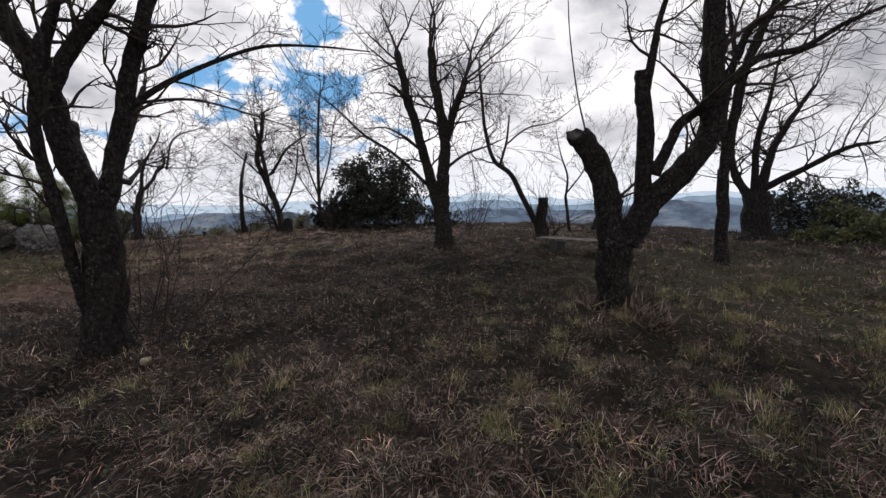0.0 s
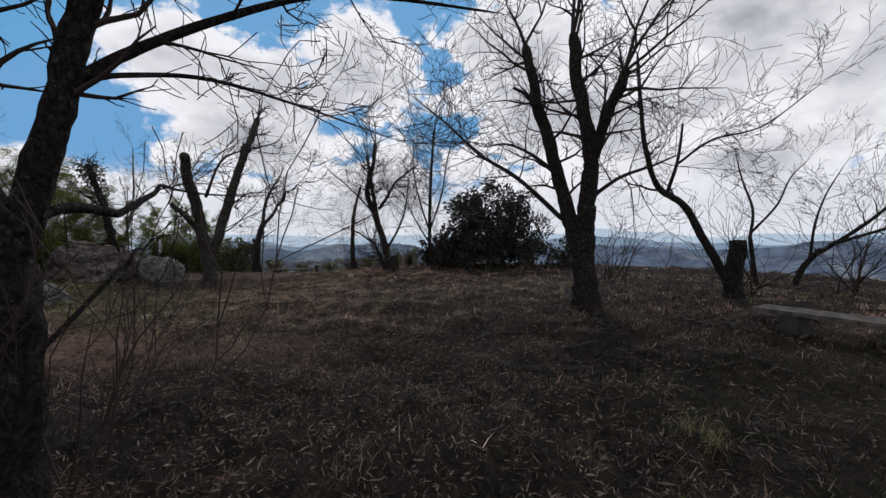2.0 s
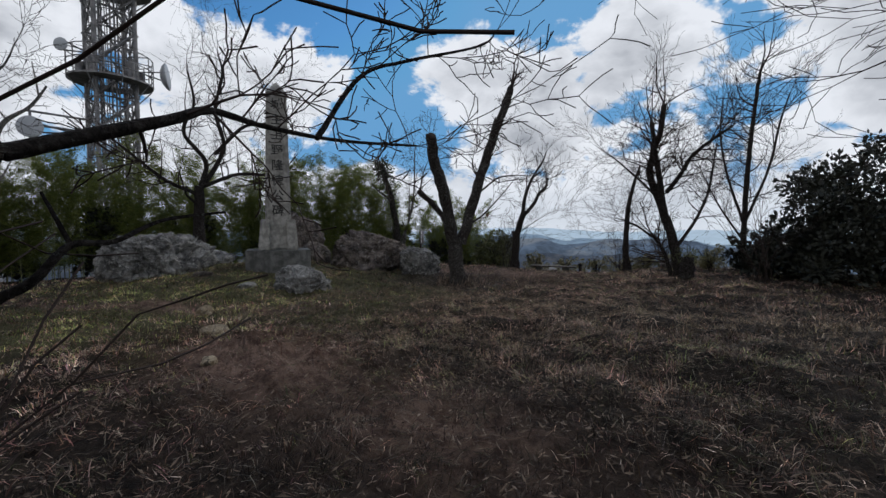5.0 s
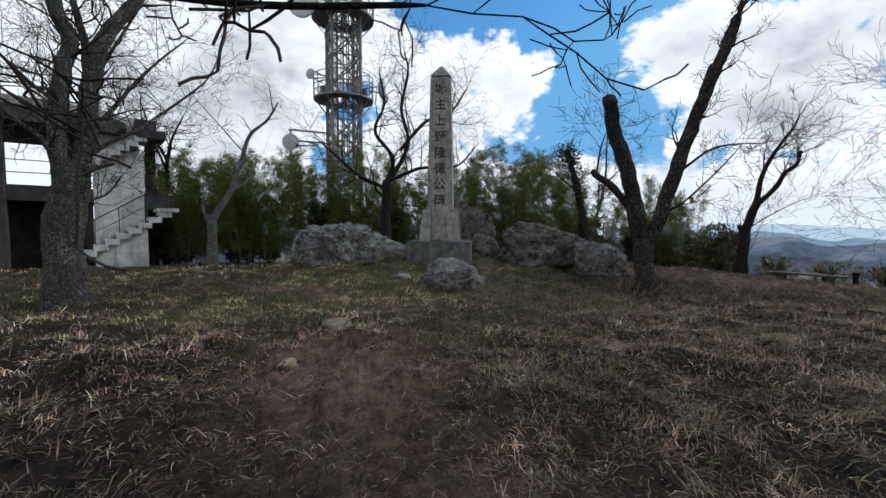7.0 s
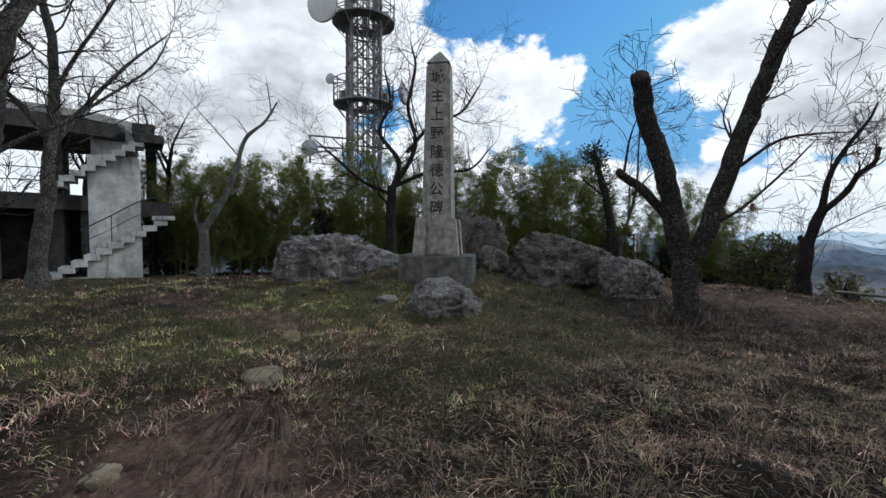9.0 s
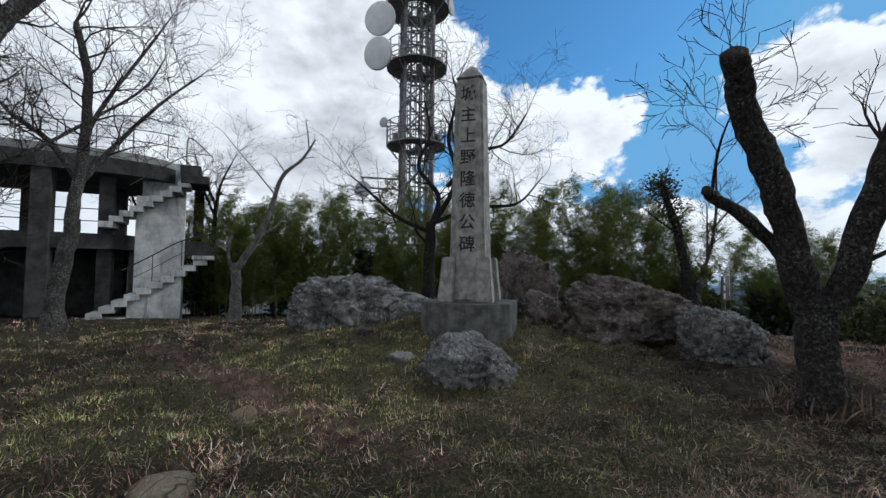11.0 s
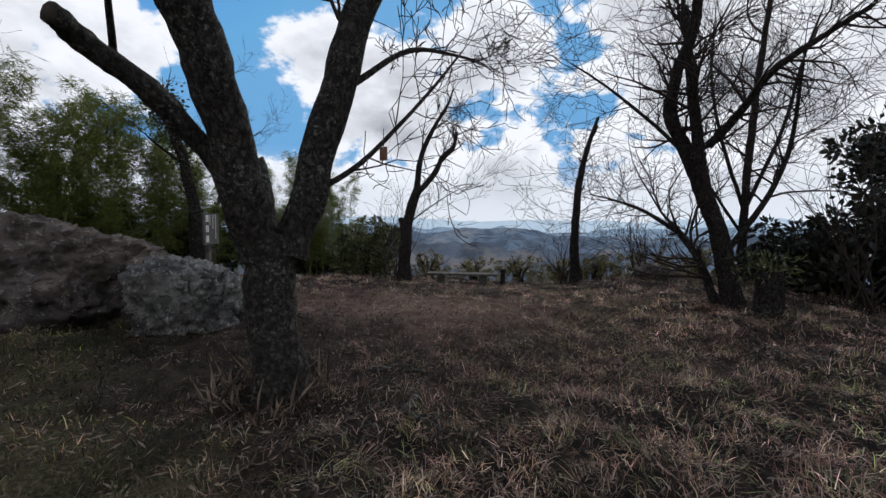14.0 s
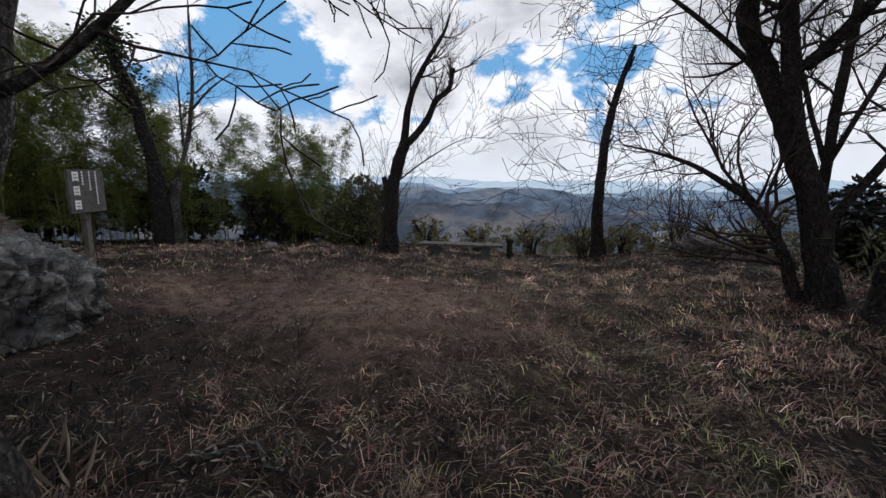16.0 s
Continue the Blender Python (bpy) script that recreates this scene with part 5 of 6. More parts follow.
# dry bamboo leaves caught at tree feet
for k, (x, y, size) in enumerate(((2.05, 5.0, 0.42), (-10.12, 12.65, 0.4), (2.2, 4.4, 0.2))):
    rng = random.Random(140 + k)
    v, f = [], []
    for _ in range(150):
        a, d = rng.uniform(0, 6.28), size * rng.uniform(0.6, 1.1)
        p = (x + d * math.cos(a), y + d * math.sin(a))
        leaf_cards(v, f, (*p, floor_at(*p)), (rng.gauss(0, 0.6), rng.gauss(0, 0.6), rng.uniform(0.3, 1.2)), rng.uniform(0.1, 0.3), 0.012, rng)
    tagged(new("withered_sasa", mesh_of("withered_sasa", v, f, DEAD_LEAF, False)), "clump of withered bamboo grass at a tree foot", "grass", kind="stuff")


# ---- lattice tower ----
def bar(v, f, a, b, r, sides=5):
    tube(v, f, [a, b], [r, r], sides)


def ring(v, f, r, z, thick, count=28, centre=(0, 0)):
    pts = [(centre[0] + r * math.cos(2 * math.pi * k / count), centre[1] + r * math.sin(2 * math.pi * k / count), z) for k in range(count + 1)]
    tube(v, f, pts, [thick] * len(pts), 5)


def lists(name, v, f, mat, parent, label="", smooth=True):
    ob = new(name, mesh_of(name, v, f, mat, smooth))
    ob.parent = parent
    return tagged(ob, label)


TOWER = (-48.0, 7.2)
tz = floor_at(*TOWER)
tower = thing("lattice_tower", pose(TOWER[0], TOWER[1], 0, 0, 0, 12), "grey steel communication tower with ring platforms and dishes", "tower")
legs = [(1.95 * math.cos(a), 1.95 * math.sin(a)) for a in [math.pi / 4 + k * math.pi / 2 for k in range(4)]]
for x, y in legs:
    v, f = [], []
    bar(v, f, (x, y, tz - 0.5), (x, y, 38), 0.17, 8)
    for k in range(14):
        bar(v, f, (x, y, 2.0 + k * 2.6), (x, y, 2.12 + k * 2.6), 0.25, 8)
    lists("leg", v, f, STEEL, tower)
for k in range(13):
    z0, z1 = 1.0 + k * 2.8, 3.8 + k * 2.8
    for i in range(4):
        a, b = legs[i], legs[(i + 1) % 4]
        mid = ((a[0] + b[0]) / 2, (a[1] + b[1]) / 2)
        v, f = [], []
        bar(v, f, (*a, z0), (*b, z1), 0.085)
        bar(v, f, (*b, z0), (*a, z1), 0.085)
        bar(v, f, (*a, z1), (*b, z1), 0.07)
        bar(v, f, (*mid, z0), (*mid, z1), 0.04)
        lists("brace", v, f, STEEL, tower)
for x, y in ((0.55, 0.4), (-0.5, 0.45), (0.1, -0.6), (-0.9, -0.5), (0.9, -0.2)):
    v, f = [], []
    bar(v, f, (x, y, tz), (x, y, 38), 0.07)
    lists("cable_duct", v, f, STEEL, tower)
for k in range(5):
    a = 2 * math.pi * (k + 0.4) / 5
    v, f = [], []
    bar(v, f, (1.55 * math.cos(a), 1.55 * math.sin(a), tz), (1.55 * math.cos(a), 1.55 * math.sin(a), 38), 0.045)
    lists("conduit", v, f, STEEL, tower)
for k in range(24):
    v, f = [], []
    ring(v, f, 1.6, 2.4 + 1.4 * k, 0.04, 16)
    for i in range(4):
        a, b = legs[i], legs[(i + 2) % 4]
        bar(v, f, (*a, 2.4 + 1.4 * k), (a[0] * 0.3, a[1] * 0.3, 3.4 + 1.4 * k), 0.035, 4)
    lists("inner_brace", v, f, STEEL, tower)
v, f = [], []
for x in (-0.25, 0.25):
    bar(v, f, (x, 0.9, tz), (x, 0.9, 38), 0.035)
for k in range(90):
    bar(v, f, (-0.25, 0.9, 0.5 + k * 0.4), (0.25, 0.9, 0.5 + k * 0.4), 0.02, 4)
lists("ladder", v, f, STEEL, tower)
for z, wide in ((13.6, 2.95), (21.6, 3.05), (27.8, 3.2), (34.0, 3.2)):
    v, f = [], []
    count = 30
    for zz in (z, z + 0.14):
        for r in (1.5, wide):
            v.extend(Vector((r * math.cos(2 * math.pi * k / count), r * math.sin(2 * math.pi * k / count), zz)) for k in range(count))
    for k in range(count):
        j = (k + 1) % count
        f.extend([(k, count + k, count + j, j), (2 * count + j, 3 * count + j, 3 * count + k, 2 * count + k), (count + k, 3 * count + k, 3 * count + j, count + j), (k, j, 2 * count + j, 2 * count + k)])
    lists("platform", v, f, STEEL, tower, "grated ring platform", False)
    v, f = [], []
    for h in (0.75, 1.3, 2.3):
        ring(v, f, wide, z + h, 0.045)
    for k in range(16):
        a = 2 * math.pi * k / 16
        bar(v, f, (wide * math.cos(a), wide * math.sin(a), z), (wide * math.cos(a), wide * math.sin(a), z + 2.3), 0.045)
    for k in range(8):
        a = 2 * math.pi * k / 8
        bar(v, f, (1.9 * math.cos(a), 1.9 * math.sin(a), z - 1.3), (wide * math.cos(a), wide * math.sin(a), z), 0.05)
        bar(v, f, (1.4 * math.cos(a), 1.4 * math.sin(a), z + 2.3), (wide * math.cos(a), wide * math.sin(a), z + 2.3), 0.045)
    lists("railing", v, f, STEEL, tower)
    for k in range(5):
        v, f = [], []
        a = 2 * math.pi * (k + 0.3) / 5
        c = Vector((2.2 * math.cos(a), 2.2 * math.sin(a), z + 0.9))
        bar(v, f, c - Vector((0, 0, 0.6)), c + Vector((0, 0, 0.7)), 0.3, 6)
        lists("equipment_box", v, f, STEEL, tower)


def dish(at, way, r, mat, label):
    """A drum-backed round dish with a bracket to the tower."""
    root = Vector(at)
    m = Vector(way).to_track_quat("Z", "Y").to_matrix().to_4x4()
    v, f = [], []
    prof = [(0.0, -0.32 * r), (0.5 * r, -0.22 * r), (0.85 * r, -0.02 * r), (r, 0.12 * r), (r, 0.22 * r), (0.9 * r, 0.25 * r), (0.0, 0.3 * r)]
    n = 24
    for rr, zz in prof:
        v.extend(root + m.to_3x3() @ Vector((rr * math.cos(2 * math.pi * k / n), rr * math.sin(2 * math.pi * k / n), zz)) for k in range(n))
    for i in range(len(prof) - 1):
        for k in range(n):
            f.append((i * n + k, i * n + (k + 1) % n, (i + 1) * n + (k + 1) % n, (i + 1) * n + k))
    ob = lists("dish", v, f, mat, tower, label)
    v, f = [], []
    inner = Vector((root.x * 0.5, root.y * 0.5, root.z))
    bar(v, f, root + Vector((0, 0, 0.4)), inner, 0.06)
    bar(v, f, root - Vector((0, 0, 0.4)), inner, 0.06)
    lists("bracket", v, f, STEEL, ob)


dish((0.4, -3.7, 26.0), (0.8, -0.5, -0.1), 1.65, DISH, "large white dish")
dish((0.2, -3.8, 22.6), (0.75, -0.6, -0.15), 1.6, DISH, "large white dish")
dish((0.9, 3.7, 15.0), (0.5, 0.9, 0.1), 1.15, DISH_GREY, "grey dish seen from its side")
dish((0.8, -3.3, 15.6), (0.8, -0.8, 0), 0.5, DISH_GREY, "small grey dish")
dish((0.5, -5.2, 9.0), (0.9, -0.4, 0), 0.8, DISH_GREY, "grey dish near the tower foot")
dish((0.2, 3.3, 28.6), (0.6, 0.8, 0), 0.9, DISH_GREY, "grey dish seen from its side")
v, f = [], []
for y0, y1, z in ((-1.2, -5.4, 10.2), (-1.2, -5.4, 9.2)):
    bar(v, f, (0.4, y0, z), (0.4, y1, z), 0.09)
bar(v, f, (0.4, -5.2, 7.6), (0.4, -5.2, 10.2), 0.09)
bar(v, f, (0.4, -3.2, 10.2), (0.4, -1.3, 8.6), 0.06)
lists("side_frame", v, f, STEEL, tower)

# ---- concrete viewing deck ----
DECK = (-21.7, -0.56)
dz = floor_at(*DECK)
deck = thing("viewing_deck", pose(DECK[0], DECK[1], -0.15, 0, 0, 115.5), "derelict two-storey concrete viewing deck with an outside stair", "building")
deck.scale = (1.1, 1.1, 1.1)


def slab(name, lo, hi, mat, label="", bevel=0.02, parent=None):
    bm = bmesh.new()
    box(bm, lo, hi, bevel)
    return part(name, bm, mat, parent or deck, label)


g = dz - 0.5
for x, y, w, d, z1 in ((-2.35, 1.6, 0.42, 0.42, 4.6), (-3.85, 0.9, 0.5, 0.5, 4.6), (-2.5, 4.6, 0.42, 0.42, 4.6), (-5.2, 4.4, 0.42, 0.42, 4.6), (-6.4, 1.4, 0.45, 0.45, 4.6), (0.35, 2.5, 0.34, 0.34, 4.6), (-8.0, 3.2, 0.42, 0.42, 4.6)):
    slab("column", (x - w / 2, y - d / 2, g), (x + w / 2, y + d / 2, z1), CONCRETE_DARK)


def round_slab(name, x0, x1, y0, y1, z0, z1, mat, label):
    bm = bmesh.new()
    cx, rx, cy, ry = (x0 + x1) / 2, (x1 - x0) / 2, (y0 + y1) / 2, (y1 - y0) / 2
    n = 40
    rim = []
    for k in range(n):
        a = 2 * math.pi * k / n
        c, s = math.cos(a), math.sin(a)
        rim.append((cx + rx * math.copysign(abs(c) ** 0.55, c), cy + ry * math.copysign(abs(s) ** 0.55, s)))
    low = [bm.verts.new((x, y, z0)) for x, y in rim]
    top = [bm.verts.new((x, y, z1)) for x, y in rim]
    bm.faces.new(top)
    bm.faces.new(low[::-1])
    for k in range(n):
        bm.faces.new((low[k], low[(k + 1) % n], top[(k + 1) % n], top[k]))
    return part(name, bm, mat, deck, label)


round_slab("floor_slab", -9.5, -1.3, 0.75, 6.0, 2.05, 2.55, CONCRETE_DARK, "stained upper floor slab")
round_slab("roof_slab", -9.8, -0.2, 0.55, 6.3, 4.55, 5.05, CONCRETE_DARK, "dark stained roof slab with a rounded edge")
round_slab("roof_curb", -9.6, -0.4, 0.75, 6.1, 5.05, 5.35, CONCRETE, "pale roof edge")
# Shade of the interior is put into the dark concrete of both walls.
slab("back_wall", (-9.0, 5.2, g), (-1.6, 5.45, 2.05), CONCRETE_DARK, "ground floor wall darkened as interior shade")
slab("side_wall", (-1.75, 1.9, g), (-1.5, 5.2, 2.05), CONCRETE_DARK, "ground floor wall darkened as interior shade")
slab("stair_wall", (-1.45, 0.95, g), (0.0, 1.15, 3.9), WHITEWASH, "tall pale stained stair wall")
slab("parapet", (-1.4, 1.75, 3.6), (-0.05, 1.9, 5.3), WHITEWASH, "pale parapet beside the stair")
bm = bmesh.new()
front = [(-1.45, g), (0.0, g), (0.0, 1.28), (-1.45, 0.45)]
a = [bm.verts.new((x, 0.0, z)) for x, z in front]
b = [bm.verts.new((x, 0.85, z)) for x, z in front]
bm.faces.new(a)
bm.faces.new(b[::-1])
for k in range(4):
    bm.faces.new((a[(k + 1) % 4], a[k], b[k], b[(k + 1) % 4]))
part("stair_base", bm, WHITEWASH, deck, "pale stair base with a sloping top")
for k in range(10):
    x = -2.45 + k * 0.31
    z = 0.02 + k * 0.19
    slab("step", (x, -0.12, z - 0.2), (x + 0.4, 0.93, z), WHITEWASH, bevel=0.015)
    # Dark riser: the shade below the pale tread, put into its colour.
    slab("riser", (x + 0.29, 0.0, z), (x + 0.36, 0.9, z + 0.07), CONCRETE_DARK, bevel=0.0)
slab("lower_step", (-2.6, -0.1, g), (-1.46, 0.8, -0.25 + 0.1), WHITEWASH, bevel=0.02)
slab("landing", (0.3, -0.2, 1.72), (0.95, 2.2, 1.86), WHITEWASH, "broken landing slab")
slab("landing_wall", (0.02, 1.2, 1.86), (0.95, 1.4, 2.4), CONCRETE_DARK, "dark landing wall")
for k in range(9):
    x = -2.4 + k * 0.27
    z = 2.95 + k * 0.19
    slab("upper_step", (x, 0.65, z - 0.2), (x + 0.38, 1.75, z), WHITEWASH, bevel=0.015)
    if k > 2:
        # Same dark shade colour below each upper tread.
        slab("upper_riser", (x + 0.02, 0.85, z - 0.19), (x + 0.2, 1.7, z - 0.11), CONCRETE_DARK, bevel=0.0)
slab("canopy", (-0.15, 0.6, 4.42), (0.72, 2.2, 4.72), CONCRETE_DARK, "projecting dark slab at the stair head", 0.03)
slab("canopy_top", (-0.2, 0.8, 4.72), (0.45, 2.2, 5.1), CONCRETE_DARK, bevel=0.03)


def rail(pts, r=0.022, steps=5):
    v, f = [], []
    line = smooth_line(pts, steps)
    tube(v, f, line, [r] * len(line), 6)
    lists("handrail", v, f, RAIL, deck)


rail([(-1.6, -0.05, 1.35), (-0.8, -0.05, 1.85), (0.0, -0.05, 2.35), (0.9, 0.0, 2.62)])
rail([(-1.6, -0.05, 0.95), (-0.8, -0.05, 1.42), (0.0, -0.05, 1.92), (0.9, 0.0, 2.2)], 0.012)
for x, z in ((-1.45, 1.45), (-0.8, 1.85), (0.0, 2.35), (0.8, 2.6)):
    rail([(x, -0.05, z - 0.85), (x, -0.05, z)], 0.014, 1)
rail([(0.1, 1.3, 2.2), (0.1, 1.3, 3.0), (0.3, 1.3, 3.06), (0.9, 1.3, 2.75)], 0.02)
rail([(0.1, 1.3, 2.75), (0.5, 1.3, 2.75), (0.9, 1.3, 2.68)], 0.014)
rail([(-1.6, 0.7, 4.2), (-0.9, 0.7, 4.75), (-0.1, 0.7, 5.35), (0.3, 0.7, 5.4)], 0.02)
rail([(0.0, 0.75, 5.0), (0.0, 0.75, 5.95), (0.2, 0.75, 6.0), (0.75, 0.75, 5.5)], 0.02)
rail([(0.0, 0.75, 5.5), (0.75, 0.75, 5.5), (0.75, 2.1, 5.5)], 0.016)
for h in (5.75, 6.15):
    rail([(-9.4, 2.0, h), (-7.0, 0.9, h), (-4.0, 0.85, h), (-1.2, 0.9, h), (-0.3, 1.2, h)], 0.018)
for k in range(9):
    rail([(-8.6 + k, 0.95, 5.3), (-8.6 + k, 0.95, 6.15)], 0.016, 1)
for h in (2.95, 3.35):
    rail([(-9.0, 1.6, h), (-6.5, 0.9, h), (-2.4, 0.9, h)], 0.018)


# ---- grass and litter ----
LINE = [(0, -1.5), (-0.2, 2.2), (-1.1, 4.2), (-3.2, 7.0), (-6.4, 8.9), (-7.3, 10.6), (-7.8, 13.5), (-9.2, 16.2)]


def near_line(x, y):
    """Distance from the trodden line."""
    best = np.full(x.shape, 1e9)
    for (ax, ay), (bx, by) in zip(LINE, LINE[1:]):
        t = np.clip(((x - ax) * (bx - ax) + (y - ay) * (by - ay)) / ((bx - ax) ** 2 + (by - ay) ** 2), 0, 1)
        best = np.minimum(best, np.hypot(x - ax - t * (bx - ax), y - ay - t * (by - ay)))
    return best


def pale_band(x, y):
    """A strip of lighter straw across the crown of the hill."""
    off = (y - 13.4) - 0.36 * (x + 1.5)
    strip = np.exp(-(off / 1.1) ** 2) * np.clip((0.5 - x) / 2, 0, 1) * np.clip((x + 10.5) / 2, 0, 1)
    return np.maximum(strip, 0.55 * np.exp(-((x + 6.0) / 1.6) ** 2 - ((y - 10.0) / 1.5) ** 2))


def scatter(rng, count, reach):
    """Places, thick near the line and thinner away from it."""
    xs, ys = [], []
    got = 0
    while got < count:
        x, y = rng.uniform(-24, 13, count * 2), rng.uniform(-3.5, 23.5, count * 2)
        d = near_line(x, y)
        keep = (rng.random(x.size) < 1 / (1 + (d / reach) ** 2)) & (np.hypot(x + 13.55, y - 9.3) > 0.9)
        xs.append(x[keep])
        ys.append(y[keep])
        got += keep.sum()
    return np.concatenate(xs)[:count], np.concatenate(ys)[:count]


def blades(name, label, rng, x, y, length, slope, width, colours, curl=0.35, lift=0.0, az=None):
    """Bent pointed blades: two quads and a tip each, all in one mesh."""
    n = x.size
    az = rng.uniform(0, 2 * math.pi, n) if az is None else az
    z = land(x, y) + lift * rng.random(n) - 0.01
    ox, oy = np.cos(az), np.sin(az)
    px, py = -oy, ox
    co = np.empty((n, 5, 3))
    bend = slope - curl * rng.random(n)
    for k, (f, w) in enumerate(((0.0, 1.0), (0.5, 0.8))):
        run, rise = length * f * np.cos(slope), length * f * np.sin(slope)
        for s, i in ((-1, 2 * k), (1, 2 * k + 1)):
            co[:, i, 0] = x + ox * run + s * px * width * w / 2
            co[:, i, 1] = y + oy * run + s * py * width * w / 2
            co[:, i, 2] = z + rise
    co[:, 4, 0] = x + ox * length * (0.5 * np.cos(slope) + 0.5 * np.cos(bend))
    co[:, 4, 1] = y + oy * length * (0.5 * np.cos(slope) + 0.5 * np.cos(bend))
    co[:, 4, 2] = z + length * (0.5 * np.sin(slope) + 0.5 * np.sin(bend))
    me = bpy.data.meshes.new(name)
    me.vertices.add(n * 5)
    me.vertices.foreach_set("co", co.astype(np.float32).ravel())
    base = np.arange(n)[:, None] * 5
    idx = (base + np.array([0, 1, 3, 2, 2, 3, 4])).ravel()
    me.loops.add(n * 7)
    me.loops.foreach_set("vertex_index", idx.astype(np.int32))
    me.polygons.add(n * 2)
    starts = (np.arange(n)[:, None] * 7 + np.array([0, 4])).ravel()
    me.polygons.foreach_set("loop_start", starts.astype(np.int32))
    me.update(calc_edges=True)
    me.validate()
    lay = me.color_attributes.new("tint", "FLOAT_COLOR", "POINT")
    c = np.repeat(np.concatenate([colours, np.ones((n, 1))], 1)[:, None], 5, 1)
    lay.data.foreach_set("color", c.astype(np.float32).ravel())
    me.materials.append(GRASS)
    return tagged(new(name, me), label, "grass", kind="stuff")


DRY = np.array([(0.26, 0.19, 0.145), (0.17, 0.105, 0.076), (0.11, 0.059, 0.044), (0.34, 0.27, 0.21), (0.066, 0.044, 0.036), (0.135, 0.075, 0.053)])
LUSH = np.array([(0.085, 0.09, 0.035), (0.12, 0.115, 0.05), (0.06, 0.065, 0.028), (0.16, 0.14, 0.075)])


def pick(rng, table, n, weights=None):
    c = table[rng.choice(len(table), n, p=weights)]
    return np.clip(c * np.clip(np.exp(rng.normal(-0.08, 0.44, (n, 1))), 0.3, 2.2) + rng.normal(0, 0.006, (n, 3)), 0.008, 0.75)


def colours_at(rng, x, y, table, weights=None):
    """Blade colours in patches, with shade and light painted in, paler in the strip."""
    n = x.size
    c = pick(rng, table, n, weights)
    patch = 0.16 + 2.45 * cells(x, y, 0.16) ** 1.4 * (0.25 + 1.5 * cells(x, y, 0.55) ** 1.4) * (0.5 + 1.0 * cells(x, y, 1.9))
    # Painted shade; about a fifth of the blades stay lighter as glints.
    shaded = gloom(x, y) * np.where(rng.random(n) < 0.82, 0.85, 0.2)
    # Two round pools of light are painted into the blade colours too.
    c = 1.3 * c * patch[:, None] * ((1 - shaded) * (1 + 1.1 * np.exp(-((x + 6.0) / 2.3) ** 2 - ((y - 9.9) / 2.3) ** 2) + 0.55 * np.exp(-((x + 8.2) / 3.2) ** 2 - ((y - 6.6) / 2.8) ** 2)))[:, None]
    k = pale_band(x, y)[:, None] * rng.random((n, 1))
    # Past x = -4.4 stronger light is put into the blade colours.
    lit_side = np.clip((-4.4 - x) / 2.0, 0, 1) * (1 - 0.6 * zones(x, y)[0])
    c = c * (0.82 + 0.8 * lit_side * (1 - gloom(x, y)))[:, None]
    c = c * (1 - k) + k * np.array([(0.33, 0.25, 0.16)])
    return c * 1.08 / (1 + 1.3 * c.mean(1, keepdims=True))


def clumps(rng, cx, cy, many, spread, comb):
    """Blades in clumps that lie combed one way: x, y, direction, clump number."""
    which = np.repeat(np.arange(cx.size), many)
    r = spread * np.sqrt(rng.random(which.size))
    a = rng.uniform(0, 2 * math.pi, which.size)
    lean = 2 * math.pi * (cells(cx, cy, 1.3) + cells(cx, cy, 0.4)) + rng.normal(0, 0.7, cx.size)
    return cx[which] + r * np.cos(a), cy[which] + r * np.sin(a), lean[which] + rng.normal(0, comb, which.size), which


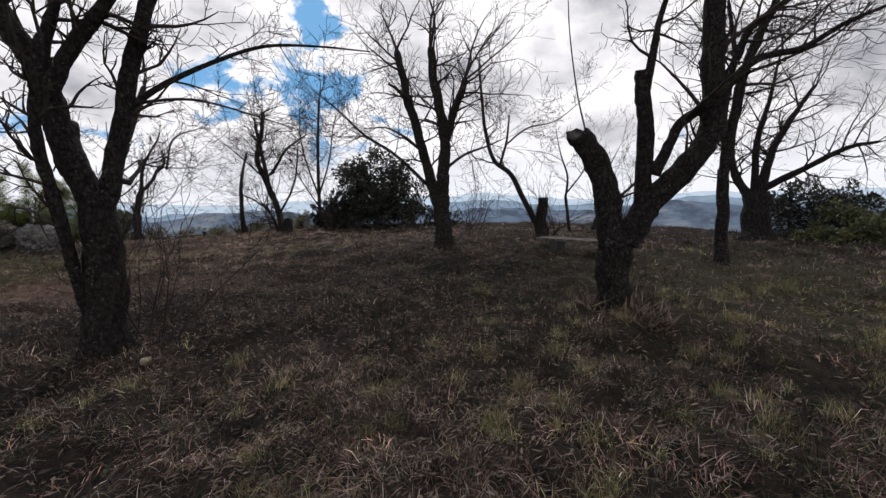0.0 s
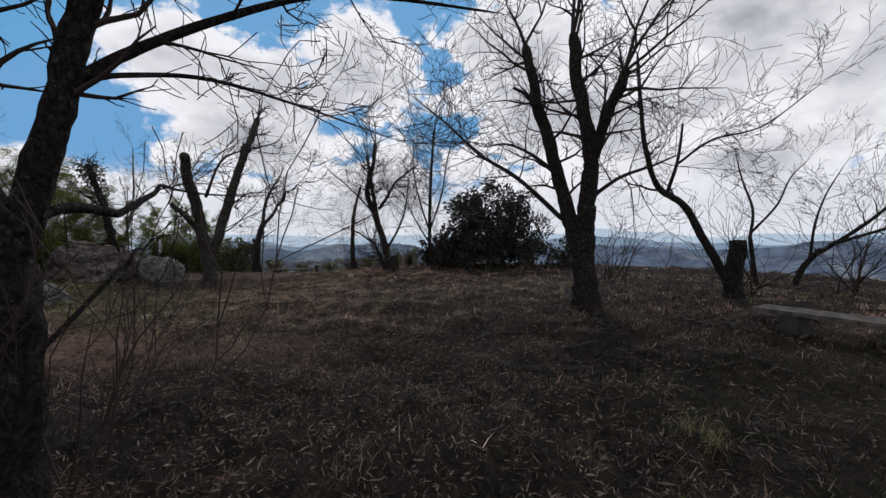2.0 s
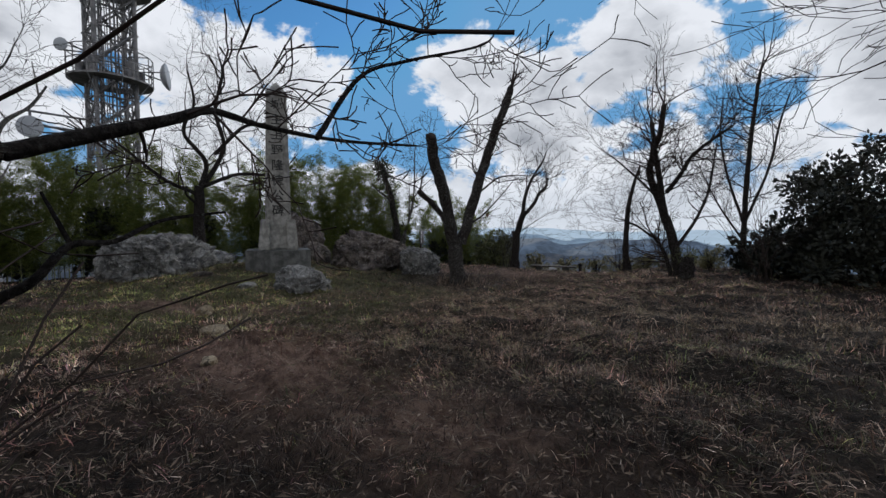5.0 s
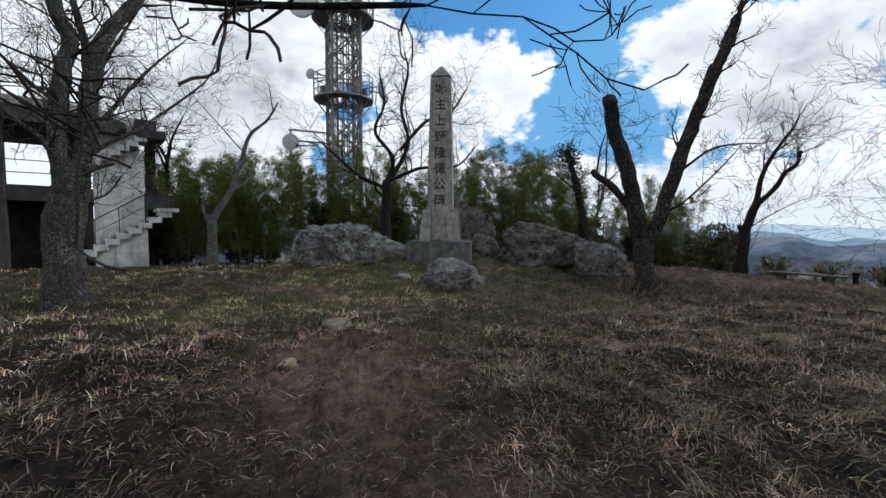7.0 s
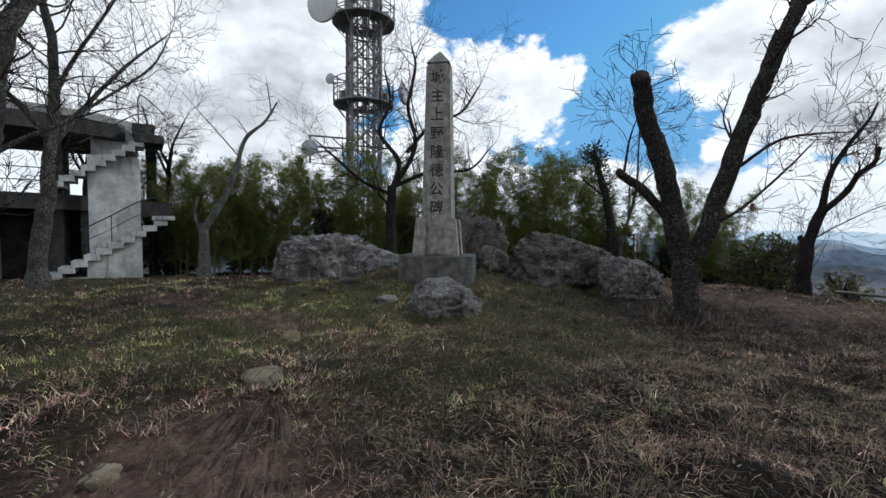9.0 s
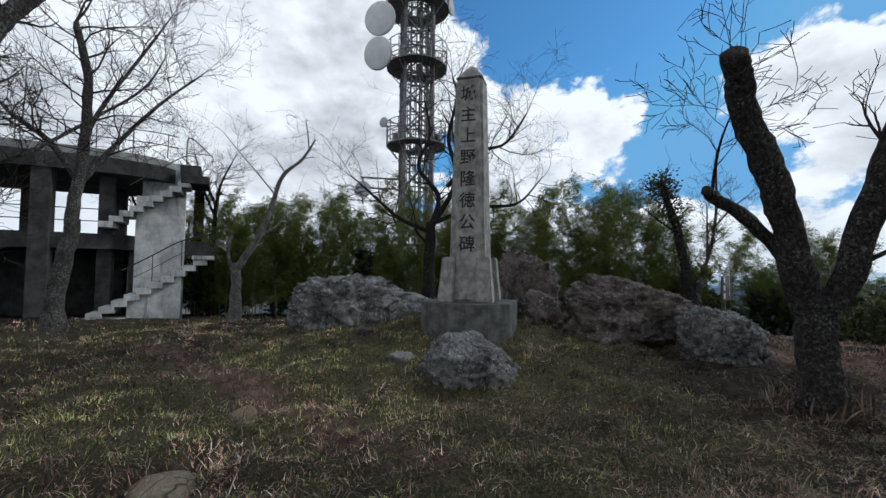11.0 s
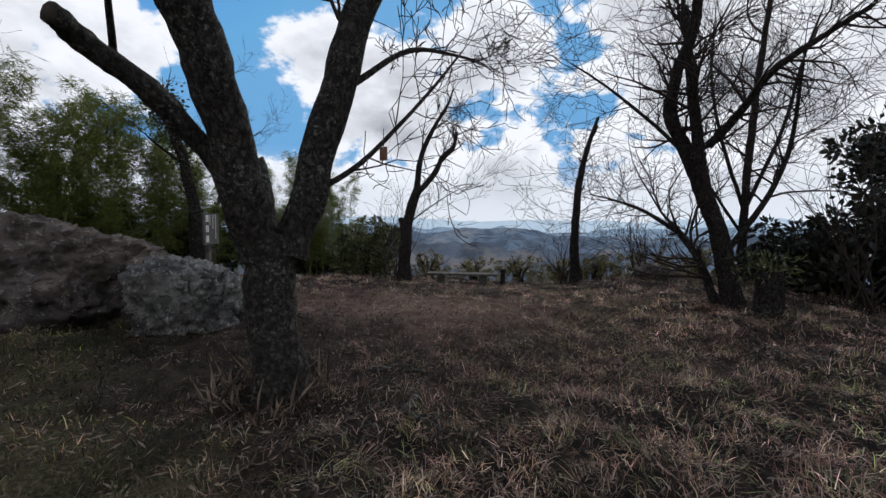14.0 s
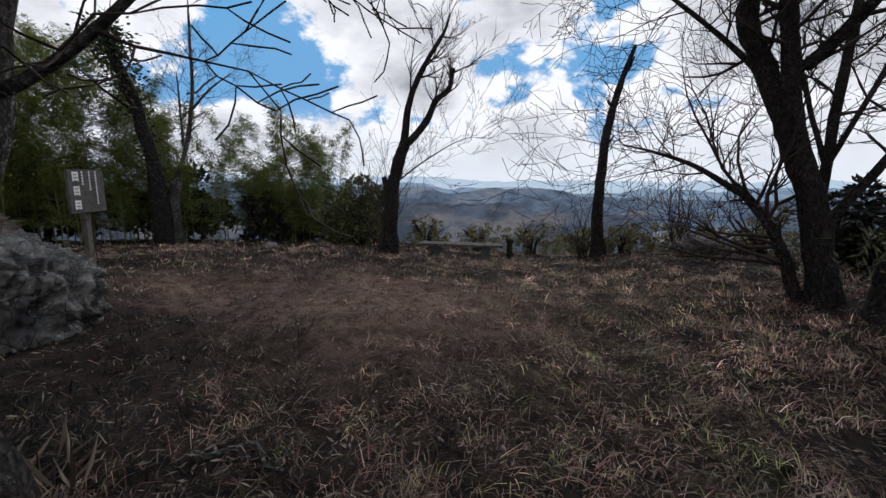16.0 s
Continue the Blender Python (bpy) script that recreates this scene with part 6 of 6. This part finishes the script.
def build_grass():
    rng = np.random.default_rng(8)
    # lying thatch of dead grass
    cx, cy = scatter(rng, 23000, 3.2)
    cover = np.maximum(zones(cx, cy)[0] * 0.8, zones(cx, cy)[1] * 0.8)
    ok = rng.random(cx.size) > cover
    cx, cy = cx[ok], cy[ok]
    x, y, az, which = clumps(rng, cx, cy, 14, 0.11, 0.9)
    d = near_line(x, y)
    n = x.size
    lush = (rng.random(cx.size) < 0.1 + 0.6 * np.clip(cells(cx, cy, 1.4) - 0.45, 0, 1))[which]
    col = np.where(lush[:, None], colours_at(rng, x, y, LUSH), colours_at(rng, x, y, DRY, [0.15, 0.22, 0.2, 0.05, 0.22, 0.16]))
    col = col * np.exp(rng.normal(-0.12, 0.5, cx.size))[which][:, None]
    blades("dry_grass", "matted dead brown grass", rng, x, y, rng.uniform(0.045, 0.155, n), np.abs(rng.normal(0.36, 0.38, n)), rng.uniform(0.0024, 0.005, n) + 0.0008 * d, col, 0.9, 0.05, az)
    # tufts
    cx, cy = scatter(rng, 13000, 3.0)
    ok = (cells(cx, cy, 0.5) > 0.4) & (rng.random(cx.size) > 0.8 * zones(cx, cy)[1])
    cx, cy = cx[ok], cy[ok]
    many = 16
    x, y = np.repeat(cx, many), np.repeat(cy, many)
    x, y = x + rng.normal(0, 0.045, x.size), y + rng.normal(0, 0.045, y.size)
    n = x.size
    turf, soil = zones(x, y)
    green_tuft = np.repeat(rng.random(cx.size) < 0.2 + 0.5 * np.clip((cx - 1) / 3, 0, 1), many)
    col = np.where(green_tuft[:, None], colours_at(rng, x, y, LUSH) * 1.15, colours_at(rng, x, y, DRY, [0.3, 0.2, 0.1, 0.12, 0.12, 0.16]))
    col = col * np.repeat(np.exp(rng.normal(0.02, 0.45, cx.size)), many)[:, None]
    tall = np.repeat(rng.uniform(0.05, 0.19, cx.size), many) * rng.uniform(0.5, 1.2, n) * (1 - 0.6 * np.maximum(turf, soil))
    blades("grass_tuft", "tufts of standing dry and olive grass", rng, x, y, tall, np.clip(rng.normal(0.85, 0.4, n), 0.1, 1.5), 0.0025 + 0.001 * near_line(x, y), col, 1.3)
    # short turf round the monument
    cx, cy = rng.uniform(-19.5, -6.5, 16000), rng.uniform(1.5, 14.5, 16000)
    turf, soil = zones(cx, cy)
    ok = (rng.random(cx.size) < turf * 0.95) & (np.hypot(cx + 13.55, cy - 9.3) > 0.95)
    cx, cy = cx[ok], cy[ok]
    x, y, az, which = clumps(rng, cx, cy, 14, 0.12, 1.2)
    n = x.size
    dry = (rng.random(cx.size) < 0.04 + 0.6 * cells(cx, cy, 0.8))[which] | (rng.random(n) < 0.12)
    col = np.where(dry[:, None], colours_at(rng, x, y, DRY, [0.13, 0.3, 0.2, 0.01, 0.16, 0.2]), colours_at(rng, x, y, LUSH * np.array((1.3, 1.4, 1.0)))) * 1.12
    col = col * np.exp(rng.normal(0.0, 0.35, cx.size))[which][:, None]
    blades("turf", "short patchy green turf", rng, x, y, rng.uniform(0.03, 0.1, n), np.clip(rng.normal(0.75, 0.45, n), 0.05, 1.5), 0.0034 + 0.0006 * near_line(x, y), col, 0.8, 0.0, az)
    # pale dead straws in drifts
    cx, cy = scatter(rng, 5200, 2.6)
    ok = (cells(cx, cy, 0.7) * cells(cx, cy, 2.3) > 0.2) & (rng.random(cx.size) > 0.85 * np.maximum(*zones(cx, cy)))
    cx, cy = cx[ok], cy[ok]
    x, y, az, which = clumps(rng, cx, cy, 9, 0.15, 0.8)
    n = x.size
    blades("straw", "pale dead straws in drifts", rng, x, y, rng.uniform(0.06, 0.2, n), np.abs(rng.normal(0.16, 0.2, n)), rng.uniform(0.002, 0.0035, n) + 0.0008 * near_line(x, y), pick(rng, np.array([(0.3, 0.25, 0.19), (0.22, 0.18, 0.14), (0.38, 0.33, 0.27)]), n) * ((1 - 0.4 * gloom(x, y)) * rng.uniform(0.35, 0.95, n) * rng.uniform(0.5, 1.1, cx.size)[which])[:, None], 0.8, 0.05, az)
    # grass on the rest of the hilltop
    x, y = rng.uniform(-24, 14, 95000), rng.uniform(-3, 24, 95000)
    far = (near_line(x, y) > 4) & (np.hypot(x + 13.55, y - 9.3) > 0.9)
    x, y = x[far], y[far]
    turf, soil = zones(x, y)
    keep = rng.random(x.size) > soil * 0.85
    x, y, turf = x[keep], y[keep], turf[keep]
    n = x.size
    lush = rng.random(n) < 0.15 + 0.7 * turf
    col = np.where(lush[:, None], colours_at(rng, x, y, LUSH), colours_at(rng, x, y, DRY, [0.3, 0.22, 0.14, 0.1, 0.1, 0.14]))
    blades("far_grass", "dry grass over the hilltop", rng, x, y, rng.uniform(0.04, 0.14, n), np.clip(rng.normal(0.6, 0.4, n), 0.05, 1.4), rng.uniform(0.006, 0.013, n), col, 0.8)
    # sedge clumps, thickest beside the pollard
    cx = np.concatenate([rng.uniform(0.3, 5.5, 170), rng.uniform(-3, 0.5, 26)])
    cy = np.concatenate([rng.uniform(0.6, 6.0, 170), rng.uniform(1.0, 4.0, 26)])
    many = 110
    a, r = rng.uniform(0, 2 * math.pi, cx.size * many), np.abs(rng.normal(0, 0.07, cx.size * many))
    x, y = np.repeat(cx, many) + r * np.cos(a), np.repeat(cy, many) + r * np.sin(a)
    n = x.size
    glow = np.repeat(rng.uniform(0.7, 1.5, cx.size), many)[:, None]
    col = pick(rng, np.array([(0.13, 0.125, 0.045), (0.18, 0.16, 0.07), (0.1, 0.1, 0.04), (0.26, 0.21, 0.13)]), n) * glow
    blades("sedge", "olive green sedge clumps", rng, x, y, np.repeat(rng.uniform(0.09, 0.22, cx.size), many) * rng.uniform(0.6, 1.1, n), np.clip(rng.normal(1.0, 0.3, n), 0.2, 1.5), np.full(n, 0.0028), col, 1.4)
    # fallen leaves
    v, f = [], []
    pr = random.Random(9)
    x, y = scatter(rng, 95000, 2.8)
    soil = zones(x, y)[1]
    ok = (rng.random(x.size) > 0.75 * soil) & (rng.random(x.size) < 0.25 + 1.1 * cells(x, y, 0.45))
    x, y = x[ok], y[ok]
    for px, py, pz in zip(x, y, land(x, y)):
        leaf_cards(v, f, (px, py, pz + pr.uniform(0.01, 0.09)), (pr.gauss(0, 1), pr.gauss(0, 1), pr.gauss(0, 0.5)), pr.uniform(0.025, 0.085), pr.uniform(0.003, 0.0085), pr)
    tagged(new("leaf_litter", mesh_of("leaf_litter", v, f, DEAD_LEAF, False)), "scattered brown fallen leaves", "litter", kind="stuff")


build_grass()
